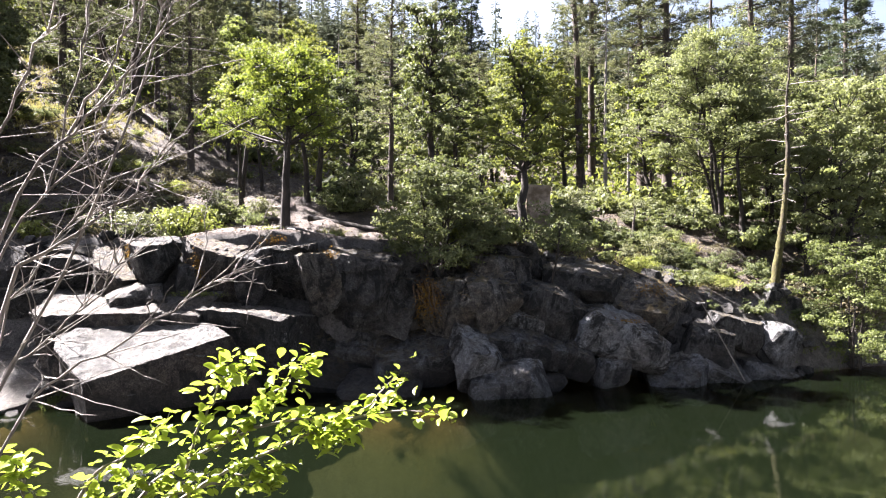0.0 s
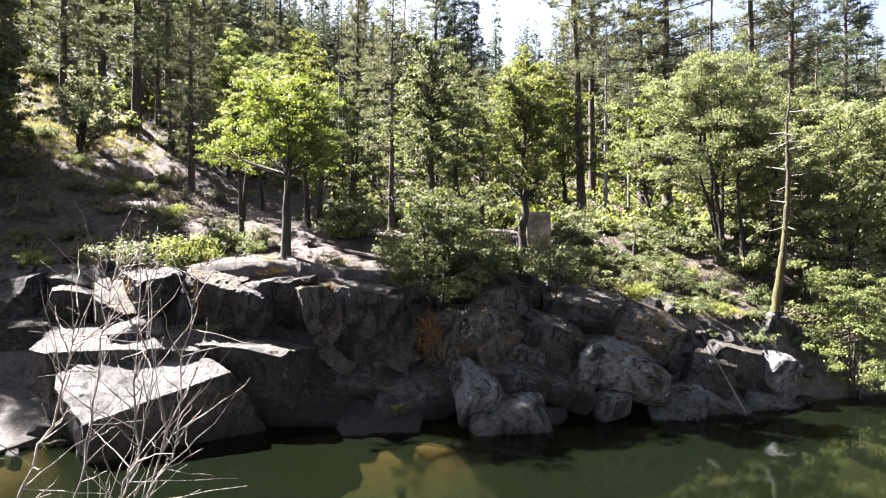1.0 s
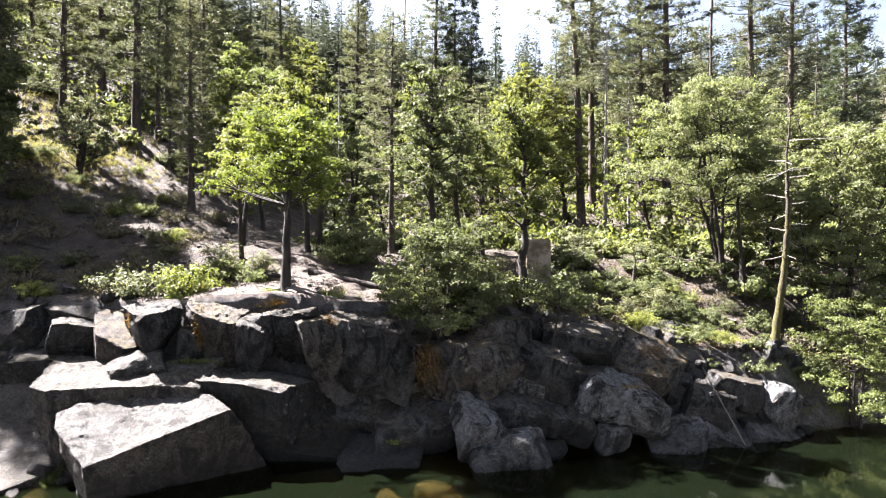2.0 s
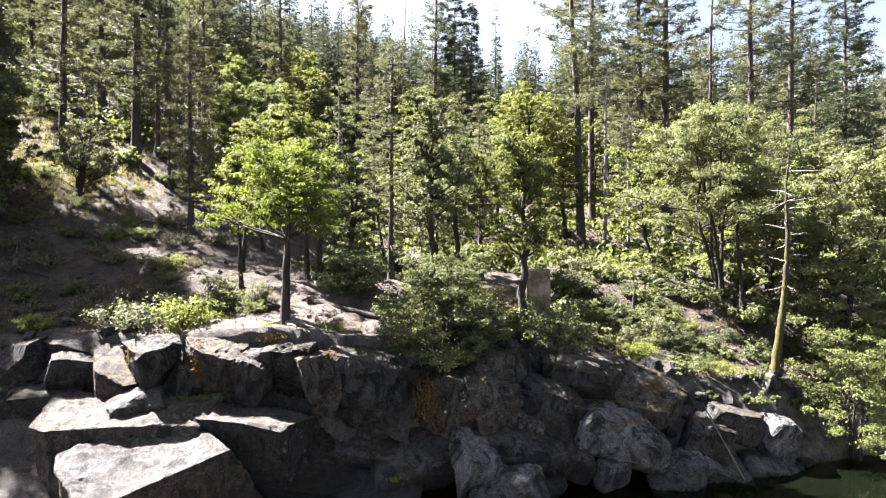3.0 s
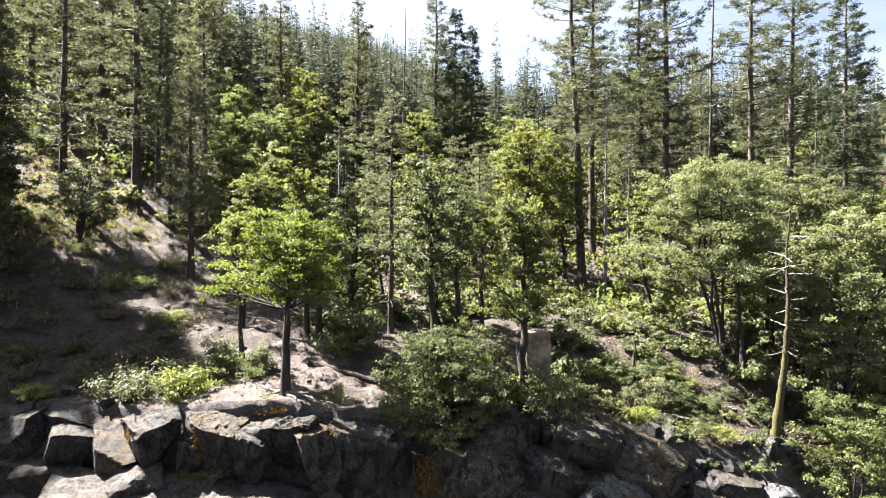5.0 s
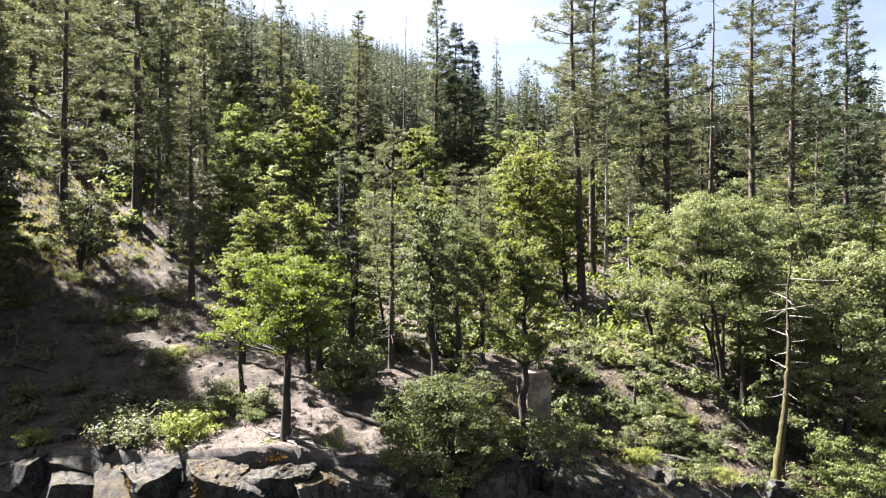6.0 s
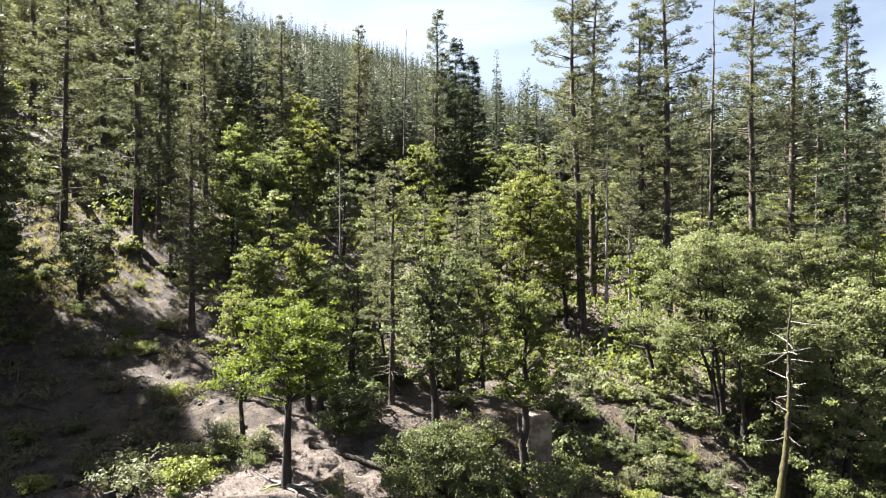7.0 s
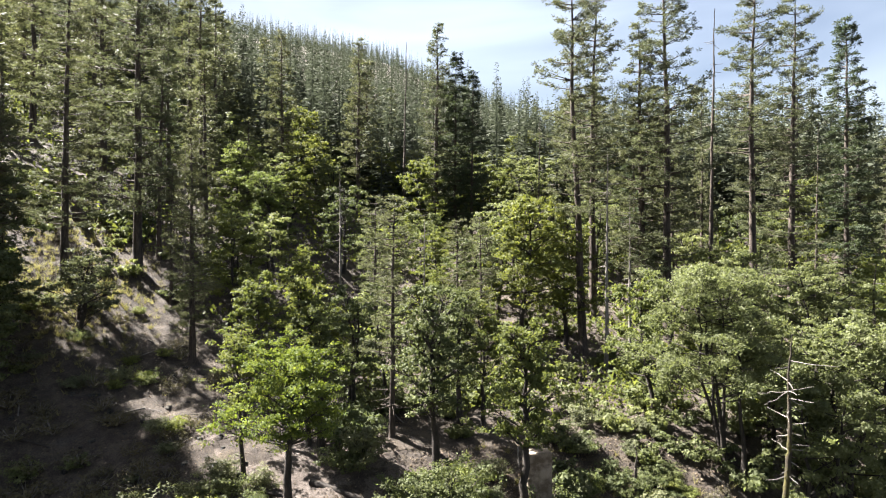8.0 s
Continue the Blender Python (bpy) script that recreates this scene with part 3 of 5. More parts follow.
rock(7.15, 26.4, 0.65, 1.4, 1.4, 1.3, 22, 12, -8, 57, "boulder", ROCK_GREY)
rock(4.4, 25.7, 0.15, 1.8, 1.3, 1.0, 16, 12, 8, 58, "boulder", ROCK)
rock(2.3, 26.9, 3.5, 2.5, 2.2, 2.6, 14, 6, -6, 59, "cliff_block", ROCK_MOSSY, CLIFF, 7, 1.2, 0.75)
rock(10.6, 26.9, 0.15, 2.8, 2.2, 1.1, 0, 28, -8, 33, "rock_slab", ROCK_GREY, SLAB, 4, 0.9)
rock(12.8, 27.8, 0.3, 2.9, 2.2, 1.0, 10, 28, 22, 36, "rock_slab", ROCK_GREY, SLAB, 4, 0.9)
rock(15.5, 28.5, 0.05, 3.2, 2.0, 1.0, 12, 26, 12, 60, "rock_slab", ROCK_GREY, SLAB, 4, 0.9)
rock(0.9, 27.5, 3.2, 4.4, 3.0, 3.0, -10, 8, 5, 23, "cliff_block", ROCK_MOSSY, CLIFF, 8, 1.3, 0.85)
rock(4.4, 27.5, 3.0, 3.4, 2.4, 2.4, 12, 12, 12, 30, "cliff_block", ROCK, CLIFF, 8, 1.2)
rock(8.1, 27.1, 1.95, 4.2, 2.5, 2.0, -6, 12, 22, 31, "boulder", ROCK_GREY)
rock(9.4, 28.4, 3.4, 3.5, 2.6, 2.1, -10, 16, 20, 32, "boulder", ROCK_MOSSY)
rock(12.3, 28.4, 1.5, 2.6, 2.2, 1.8, -10, 12, 10, 43, "boulder", ROCK)
rock(14.0, 29.3, 2.0, 3.2, 2.2, 1.5, 14, 10, 12, 34, "boulder", ROCK)
rock(16.1, 29.3, 1.35, 2.0, 2.0, 2.6, 14, 14, 18, 35, "boulder", ROCK_GREY)
rock(6.6, 28.9, 4.2, 3.8, 2.6, 1.8, -12, 16, 10, 37, "boulder", ROCK)
rock(2.6, 28.4, 4.7, 3.0, 2.2, 1.8, 10, 12, 4, 44, "boulder", ROCK_MOSSY)
rock(-16.6, 27.7, 4.75, 3.0, 2.6, 1.9, 32, 10, 14, 38, "boulder", ROCK)
rock(-20.2, 28.0, 3.3, 3.8, 3.2, 1.9, 12, 8, -5, 39, "ledge", ROCK, LEDGE)
rock(-19.8, 28.3, 5.1, 3.4, 2.4, 1.8, -26, 8, -12, 40, "boulder", ROCK)
rock(-23.6, 27.4, 2.7, 4.0, 4.0, 3.0, 20, 6, 2, 45, "ledge", ROCK, LEDGE)
rock(16.4, 30.2, 3.75, 0.6, 0.5, 1.0, 30, 10, 12, 41, "boulder", ROCK_PALE, "small pale rock at the foot of the mossy trunk")
rock(12.2, 32.0, 4.4, 1.7, 1.2, 1.3, 24, 8, 8, 42, "boulder", ROCK)
rock(-16.8, 28.3, 5.5, 4.4, 1.8, 1.6, -6, 8, 4, 74, "boulder", ROCK)
rock(-8.7, 28.2, 5.95, 5.2, 2.2, 1.0, 4, 9, 2, 75, "ledge", ROCK_TAN, "tan granite ledge at the foot of the oak", 4, 0.8)
rock(-4.6, 28.6, 5.85, 3.2, 1.8, 1.0, -10, 9, 5, 76, "ledge", ROCK_TAN, "tan granite ledge at the lip of the cliff", 4, 0.8)
# fallen stones on the broken bank
fall = np.random.default_rng(61)
STONES = [rock_mesh(1.0, 0.8, 0.7, 100 + i, 6, 0.7, ROCK, 0.15) for i in range(5)]
for i in range(130):
    x = fall.uniform(-4, 18) if i % 4 else fall.uniform(-23, -14)
    f, e = float(foot_y(x)), float(edge_y(x))
    y = f + (e - f) * fall.uniform(-0.15, 1.15)
    k = fall.uniform(0.3, 1.0)
    solo("stone", STONES[i % 5], "grey granite stone on the bank", "rock", "river bank rocks",
         m=pose(x, y, gz_at(x, y) + 0.1 * k, fall.uniform(-20, 20), fall.uniform(-20, 20), fall.uniform(0, 360)) @ Matrix.Scale(k, 4))

for i in range(80):
    x, y = fall.uniform(-30, -10), fall.uniform(29.5, 44)
    k = fall.uniform(0.12, 0.4)
    solo("stone", STONES[i % 5], "small grey stone on the dirt slope", "rock", "slope stones",
         m=pose(x, y, gz_at(x, y) + 0.04 * k, fall.uniform(-20, 20), fall.uniform(-20, 20), fall.uniform(0, 360)) @ Matrix.Scale(k, 4))

# ---- trees ----
ARCH = {}


def wander(rng, a, b, n, sway):
    t = np.linspace(0, 1, n)[:, None]
    p = np.asarray(a, float) * (1 - t) + np.asarray(b, float) * t
    off = np.cumsum(rng.normal(size=(n, 3)), 0) * sway
    return p + (off - off[0]) * np.sin(t * math.pi * 0.5) * np.array([1, 1, 0.4])


def broadleaf(key, seed, height, radius, bare, count, leaf_size, leaf_mat, bark=BARK, girth=0.16, clumps=26, lean=(0, 0), stems=1, twigs=6, puff=0.2, simple=False, apart=0.3, fan=0.35):
    """A broad-leaved tree: bent trunk, forking limbs, and leaves gathered in uneven clumps at the limbs' ends."""
    rng = np.random.default_rng(seed)
    wood, leaf = Soup(), Soup()
    crown0 = height * bare
    for st in range(stems):
        a0 = rng.uniform(0, 6.28)
        spread = 0.0 if stems == 1 else radius * fan
        base = np.array([math.cos(a0), math.sin(a0), 0]) * (0.0 if stems == 1 else apart)
        tip = np.array([lean[0] + math.cos(a0) * spread, lean[1] + math.sin(a0) * spread, height * 0.9])
        tr = wander(rng, base - np.array([0, 0, 0.4]), tip, 12, height * 0.016)
        wood.tube(tr, girth * np.linspace(1.15, 0.22, 12) + girth * 0.5 * np.exp(-np.arange(12) * 1.6), 8)
        k = clumps // stems
        for i in range(k):
            h = crown0 + (height - crown0) * ((i + rng.uniform(0, 1)) / k)
            rel = (h - crown0) / (height - crown0)
            wide = radius * (0.55 + 0.45 * math.sin(min(1.0, rel * 1.35 + 0.15) * math.pi)) * rng.uniform(0.4, 1.18)
            a = i * 2.4 + rng.uniform(-0.5, 0.5)
            drop = rng.uniform(0.5, 1.6) * min(1.0, wide / 1.5)
            ti = min(11, max(0, int(round(np.interp(min(h - drop, height * 0.84), tr[:, 2], np.arange(12))))))
            start = tr[ti]
            end = np.array([tr[ti][0] * 0.8 + math.cos(a) * wide, tr[ti][1] * 0.8 + math.sin(a) * wide, h])
            limb = wander(rng, start, end, 5, 0.06 * radius / 3)
            limb[:, 2] -= 0.03 * wide * np.sin(np.linspace(0, 1, 5) * math.pi)
            wood.tube(limb if twigs > 3 else limb[::2], np.linspace(girth * 0.30, girth * 0.06, 5 if twigs > 3 else 3), 4 if twigs > 3 else 3)
            cr = rng.uniform(0.7, 1.15) * puff * radius
            m = int(count / clumps * rng.uniform(0.35, 1.65))
            sub = end + rng.normal(size=(twigs, 3)) * cr * np.array([0.9, 0.9, 0.5])
            for q in sub if twigs > 3 else ():
                wood.tube(np.array([limb[3], (limb[3] + q) / 2 + rng.normal(size=3) * 0.05, q]), [girth * 0.10, girth * 0.07, girth * 0.03], 3)
            pick = sub[rng.integers(0, twigs, m)]
            c = pick + rng.normal(size=(m, 3)) * cr * np.array([0.33, 0.33, 0.15])
            leaf.leaves(c, leaf_size * 1.12, rng, 0.38, 0.6, (c - pick) * np.array([1, 1, 1.6]) / (0.33 * cr) + (c - end) / cr * 0.6, simple)
    ARCH[key] = [("trunk", wood.mesh("trunk", bark, True)), ("crown", leaf.mesh("crown", leaf_mat))]


def pine(key, seed, height, reach, bare, mat=NEEDLE, droop=0.0, girth=0.40, shape=0.9, dead=6, tuft_len=0.32, lean=0.0, gap=0.5, per=14, twigs=5.4, sides=4, thick=0.18):
    """A tall conifer: straight trunk, whorls of long branches with needle tufts, dead stubs below the crown."""
    rng = np.random.default_rng(seed)
    wood, leaf = Soup(), Soup()
    tr = wander(rng, (0, 0, -0.6), (lean, 0, height), 14, height * 0.0022)
    wood.tube(tr, np.linspace(1.0, 0.02, 14) ** 0.75 * girth + 0.35 * girth * np.exp(-np.arange(14) * 1.5), 9)
    whorls = int((height * (1 - bare)) / gap)
    starts, dirs = [], []
    for i in range(whorls):
        rel = (i + rng.uniform(0, 0.8)) / whorls
        h = height * (bare + (1 - bare) * rel)
        for j in range(rng.integers(3, 7)):
            a = rng.uniform(0, 6.28)
            length = reach * (1 - rel) ** shape * rng.uniform(0.3, 1.2) + 0.35
            if rel < 0.22:
                length *= rng.uniform(0.3, 1.0)
            c = np.array([np.interp(h, tr[:, 2], tr[:, 0]), np.interp(h, tr[:, 2], tr[:, 1]), h])
            rise = (0.22 - droop + 0.4 * rel) * length
            end = c + np.array([math.cos(a) * length, math.sin(a) * length, rise * rng.uniform(0.2, 1.0)])
            mid = (c + end) / 2 + np.array([0, 0, (-0.10 + droop * 0.5) * length])
            t = np.linspace(0, 1, sides)[:, None]
            br = (1 - t) ** 2 * c + 2 * t * (1 - t) * mid + t * t * end
            wood.tube(br, np.linspace(0.025 + 0.010 * length, 0.010, sides), sides)
            m = max(2, int(length * twigs * 0.5))
            tt = rng.uniform(0.25, 1.0, m)[:, None] ** 0.65
            p = (1 - tt) ** 2 * c + 2 * tt * (1 - tt) * mid + tt * tt * end
            side = np.array([-math.sin(a), math.cos(a), 0])
            p = p + side * (rng.normal(size=(m, 1)) * 0.19 * length * (1.1 - tt * 0.6)) + np.array([0, 0, 1]) * rng.normal(size=(m, 1)) * 0.06
            p = np.repeat(p, 2, 0) + rng.normal(size=(2 * m, 3)) * np.array([0.16, 0.16, 0.07])
            starts.append(p)
            dirs.append(np.repeat([[math.cos(a), math.sin(a), 0.25 - droop]], 2 * m, 0))
    p, d = np.concatenate(starts), np.concatenate(dirs)
    dd = np.repeat(d, per, 0) * 0.6 + rng.normal(size=(len(p) * per, 3)) * np.array([0.7, 0.7, 0.34])
    dd /= np.linalg.norm(dd, axis=1)[:, None]
    leaf.tufts(p, dd * tuft_len * rng.uniform(0.6, 1.3, (len(dd), 1)), per, tuft_len * thick, rng)
    for i in range(dead):
        h = height * rng.uniform(bare * 0.35, bare + 0.05)
        a = rng.uniform(0, 6.28)
        q = np.array([np.interp(h, tr[:, 2], tr[:, 0]), 0, h])
        e = q + np.array([math.cos(a), math.sin(a), rng.uniform(-0.4, 0.1)]) * rng.uniform(0.5, 1.7)
        wood.tube(wander(rng, q, e, 4, 0.05), np.linspace(0.035, 0.008, 4), 4)
    ARCH[key] = [("trunk", wood.mesh("trunk", PINE_BARK, True)), ("crown", leaf.mesh("crown", mat))]


def snag(key, seed, height, girth, twigs, bark=DEAD_BARK, bend=(0.3, 0), reach=1.2, bow=0.0):
    """A dead standing tree: bare trunk and broken branches."""
    rng = np.random.default_rng(seed)
    wood = Soup()
    tr = wander(rng, (0, 0, -0.5), (bend[0], bend[1], height), 14, 0.035)
    tr[:, 0] += bow * np.sin(np.clip(np.linspace(0, 1, 14) * 1.2, 0, 1) * math.pi)
    k = np.linspace(0, 13, 60)
    fine = np.stack([np.interp(k, np.arange(14), tr[:, i]) for i in range(3)], 1) + rng.normal(size=(60, 3)) * girth * np.array([0.05, 0.05, 0])
    wood.tube(fine, (np.linspace(1.0, 0.13, 60) * girth + 0.4 * girth * np.exp(-k * 1.4)) * rng.uniform(0.88, 1.12, 60), 8)
    pieces = [("trunk", wood.mesh("trunk", bark, True))]
    for i in range(twigs):
        h = height * rng.uniform(0.35, 0.9)
        a = rng.uniform(0, 6.28)
        q = np.array([np.interp(h, tr[:, 2], tr[:, 0]), np.interp(h, tr[:, 2], tr[:, 1]), h])
        length = reach * rng.uniform(0.25, 1.0)
        e = q + np.array([math.cos(a) * length, math.sin(a) * length, length * rng.uniform(-0.5, 0.25)])
        twig = Soup()
        twig.tube(wander(rng, q, e, 6, 0.05 * length), np.linspace(0.03, 0.008, 6), 4)
        pieces.append(("branch", twig.mesh("branch", DEAD_BARK)))
    ARCH[key] = pieces


def shrub(key, seed, radius, height, count, leaf_size, mat, bark=BARK, stems=16):
    """A shrub: many thin stems from one root, with leaves in tufts along their ends."""
    rng = np.random.default_rng(seed)
    wood, leaf = Soup(), Soup()
    for i in range(stems):
        a = i * 2.4 + rng.uniform(-0.4, 0.4)
        r = radius * math.sqrt(rng.uniform(0.05, 1))
        h = height * math.sqrt(max(0.08, 1 - (r / radius) ** 2 * 0.85)) * rng.uniform(0.7, 1.1)
        end = np.array([math.cos(a) * r, math.sin(a) * r, h])
        st = wander(rng, (rng.uniform(-0.12, 0.12), rng.uniform(-0.12, 0.12), -0.2), end, 6, 0.05 * radius)
        wood.tube(st[[0, 2, 4, 5]], np.linspace(0.03, 0.008, 4) * (0.5 + radius * 0.4), 3)
        m = int(count / stems)
        t = rng.integers(2, 6, m)
        hub = st + rng.normal(size=(6, 3)) * np.array([0.16, 0.16, 0.08]) * radius
        c = hub[t] + rng.normal(size=(m, 3)) * np.array([0.12, 0.12, 0.06]) * radius
        c[:, 2] = np.maximum(c[:, 2], 0.03)
        leaf.leaves(c, leaf_size * 1.15, rng, 0.5, 0.6, c - hub[t] + 0.3 * (c - np.array([end[0] * 0.5, end[1] * 0.5, h * 0.5])), True)
    ARCH[key] = [("stem", wood.mesh("stem", bark, True)), ("foliage", leaf.mesh("foliage", mat))]


def plant(key, name, x, y, label, category="tree", group="forest trees", scale=1.0, rz=0.0, z=None, tall=1.0, sink=0.0):
    ob = thing(name, x, y, (gz_at(x, y) if z is None else z) - sink, label, category, group, rz=rz, scale=(scale, scale, scale * tall))
    for kind_name, mesh in ARCH[key]:
        part(kind_name, mesh, ob)
    return ob


broadleaf("oak_front", 3, 8.5, 2.75, 0.55, 24000, 0.112, FRONT_LEAF, girth=0.22, clumps=46, lean=(0.3, 0), twigs=7, puff=0.21)
broadleaf("oak_slim", 4, 10, 1.9, 0.34, 11000, 0.14, OAK_LEAF, girth=0.17, clumps=40, puff=0.27)
broadleaf("oak_thin", 16, 9.4, 1.35, 0.45, 6500, 0.14, OAK_LEAF, girth=0.15, clumps=22, puff=0.32)
broadleaf("oak_tall", 5, 14, 3.6, 0.30, 15000, 0.21, OAK_LEAF, girth=0.24, clumps=56, puff=0.2, simple=True)
broadleaf("oak_wide", 6, 13, 5.0, 0.38, 56000, 0.145, PALE_LEAF, girth=0.15, clumps=100, stems=6, twigs=6, puff=0.18, simple=True, apart=1.1, fan=0.5)
broadleaf("oak_pale", 7, 12, 3.8, 0.22, 26000, 0.16, PALE_LEAF, girth=0.20, clumps=64, stems=2, puff=0.19, simple=True)
broadleaf("oak_live", 8, 10.5, 1.75, 0.44, 10000, 0.14, LIVE_OAK_LEAF, girth=0.23, clumps=34, puff=0.28)
broadleaf("oak_cone", 9, 10.2, 1.7, 0.42, 12000, 0.14, OAK_LEAF, girth=0.23, clumps=42, puff=0.29)
broadleaf("oak_mid", 14, 11, 3.2, 0.33, 6600, 0.24, OAK_LEAF, girth=0.19, clumps=34, twigs=3, puff=0.23, simple=True)
broadleaf("oak_dark", 10, 11, 3.2, 0.28, 6600, 0.23, LIVE_OAK_LEAF, girth=0.20, clumps=34, stems=2, twigs=3, puff=0.23, simple=True)
broadleaf("oak_mid_pale", 15, 10, 3.4, 0.3, 6600, 0.23, PALE_LEAF, girth=0.18, clumps=34, stems=2, twigs=3, puff=0.23, simple=True)
broadleaf("alder", 11, 6.4, 2.9, 0.05, 21000, 0.11, ALDER_LEAF, girth=0.06, clumps=75, stems=5, puff=0.18)
broadleaf("hill_oak", 12, 4.6, 2.4, 0.3, 6500, 0.14, SHRUB_LEAF, girth=0.15, clumps=36, stems=3, puff=0.2)
broadleaf("sapling", 23, 2.9, 1.15, 0.48, 1800, 0.085, PALE_LEAF, girth=0.055, clumps=18, lean=(0.35, 0), puff=0.3)
broadleaf("oak_lime", 17, 14, 3.6, 0.30, 15000, 0.21, LIME_LEAF, girth=0.24, clumps=50, puff=0.21, simple=True)
pine("pine_a", 21, 34, 4.5, 0.14, lean=0.3, shape=0.5, gap=0.62)
pine("pine_b", 22, 36, 4.0, 0.34, shape=0.42, lean=-1.3, gap=0.7)
pine("pine_c", 23, 28, 3.8, 0.10, shape=0.75)
pine("fir_a", 24, 28, 3.6, 0.08, FIR_NEEDLE, droop=0.35, shape=0.75, girth=0.28, tuft_len=0.40)
pine("pine_thin", 26, 17, 1.8, 0.34, shape=0.5, girth=0.22, dead=44, tuft_len=0.26)
pine("pine_far", 27, 27, 3.4, 0.10, shape=0.65, tuft_len=0.62, gap=0.8, per=9, twigs=3.2, sides=3, dead=0, thick=0.18)
pine("pine_far_b", 29, 25, 3.8, 0.16, shape=0.55, tuft_len=0.62, gap=0.8, per=9, twigs=3.0, sides=3, dead=0, thick=0.18)
pine("fir_far", 28, 24, 3.0, 0.04, FIR_NEEDLE, droop=0.3, shape=0.8, tuft_len=0.62, gap=0.8, per=9, twigs=3.4, sides=3, dead=0, thick=0.18)
snag("snag_grey", 31, 19, 0.20, 46, bend=(0.4, 0), reach=1.4)
snag("snag_tall", 32, 28, 0.24, 26, PINE_BARK, reach=1.0)
snag("snag_moss", 33, 11.8, 0.23, 26, MOSS_BARK, bend=(0.6, 0.1), reach=1.8, bow=0.34)
snag("post", 34, 1.9, 0.13, 3, PINE_BARK, bend=(0.03, 0), reach=0.2)
shrub("shrub_grey", 41, 1.35, 1.25, 2600, 0.11, SHRUB_LEAF)
shrub("shrub_yellow", 42, 1.2, 1.15, 2600, 0.11, YELLOW_LEAF)
shrub("shrub_tall", 43, 1.5, 2.2, 3000, 0.125, SHRUB_LEAF, stems=20)
broadleaf("bush_dark", 44, 4.7, 2.45, 0.03, 30000, 0.112, LIVE_OAK_LEAF, girth=0.07, clumps=90, stems=4, twigs=7, puff=0.2)
shrub("shrub_green", 45, 1.2, 1.3, 2400, 0.11, PALE_LEAF)
shrub("shrub_olive", 49, 1.3, 1.5, 2800, 0.11, LIVE_OAK_LEAF)
shrub("shrub_dry", 48, 1.0, 0.8, 420, 0.12, DRY_LEAF, bark=DEAD_BARK, stems=22)
shrub("shrub_low", 46, 1.3, 1.1, 1200, 0.20, PALE_LEAF, stems=9)
shrub("shrub_low_dark", 47, 1.5, 1.5, 1300, 0.22, LIVE_OAK_LEAF, stems=9)

OAK = "leafy green oak with a dark bent trunk"
PINE = "tall pine with a straight dark trunk and sparse needles"
FIR = "dark conical fir with drooping branches"
SNAG = "dead grey standing tree with bare branches"


def sx(px, d):
    return (px - 784) / 1059.5 * d


# trees on and behind the rock shelf
plant("oak_front", "oak", -7.5, 28.4, "leafy green oak on the rocky shelf above the river", rz=20)
plant("oak_thin", "oak", -12.1, 36.0, OAK, rz=70)
plant("oak_thin", "oak", -10.9, 32.4, OAK, rz=310, scale=0.85)
plant("oak_thin", "oak", -13.4, 44.5, OAK, rz=250, scale=0.9)
plant("oak_thin", "oak", -7.96, 35.2, OAK, rz=190, scale=1.05)
plant("oak_dark", "oak", -6.6, 41.5, OAK, rz=100, scale=0.8)
plant("oak_live", "oak", -7.2, 35.0, OAK, rz=10, scale=0.8)
plant("pine_thin", "pine", -3.25, 37.0, "thin tall pine with dead lower branches", rz=0, scale=0.88)
plant("oak_live", "oak", -0.43, 31.8, OAK, rz=120, scale=1.08)
plant("oak_cone", "oak", 4.0, 30.3, OAK, rz=0)
plant("oak_slim", "oak", 2.55, 39.5, OAK, rz=240, scale=0.85)
plant("oak_live", "oak", 0.95, 39.0, OAK, rz=140, scale=0.85)
plant("oak_tall", "oak", 7.2, 56.0, OAK, rz=30, scale=1.0)
plant("oak_tall", "oak", 11.6, 57.0, OAK, rz=160, scale=0.85)
plant("oak_wide", "oak", 18.2, 37.2, "wide pale green oak with several dark trunks", rz=0, scale=0.82, tall=1.1)
plant("oak_pale", "oak", 23.4, 48.0, OAK, rz=200, scale=0.95)
plant("oak_pale", "oak", 29.2, 44.4, OAK, rz=300, scale=0.9)
plant("oak_pale", "oak", 24.0, 36.5, "pale green oak on the river bank", rz=90)
plant("oak_lime", "oak", -19.1, 66.6, "bright yellow-green oak with a black forked trunk", rz=0, scale=0.76)
plant("oak_lime", "oak", -24.6, 70.0, "bright yellow-green oak with a black forked trunk", rz=200, scale=0.8)
plant("hill_oak", "oak", -27.4, 44.4, "small round oak on the dirt slope", rz=0, scale=1.2)
plant("alder", "alder", 20.7, 29.8, "light green leafy alder at the water's edge", rz=0, z=0.4, scale=0.92)
plant("sapling", "sapling", 5.0, 27.9, "small crooked tree on the cliff edge", "tree", rz=0, scale=1.2, z=4.35)
plant("snag_moss", "mossy_snag", 16.95, 30.8, "bare bent trunk covered with yellow-green moss", "dead tree", z=4.0)
plant("post", "burnt_post", 11.1, 34.9, "dark burnt stump post in the shrubs", "stump", scale=1.25)

# tall conifers
plant("pine_a", "pine", sx(110, 49), 49, PINE, rz=0, scale=0.8)
plant("pine_a", "pine", sx(240, 53.5), 53.5, PINE, rz=100, scale=1.0)
plant("pine_b", "pine", sx(278, 57), 57, PINE, rz=150, scale=0.6)
plant("pine_c", "pine", sx(180, 64), 64, PINE, rz=70, scale=1.05)
plant("pine_c", "pine", sx(338, 45), 45, PINE, rz=100, scale=0.62)
plant("pine_c", "pine", sx(355, 76), 76, PINE, rz=30)
plant("pine_b", "pine", sx(290, 90), 90, PINE, rz=30, scale=0.66)
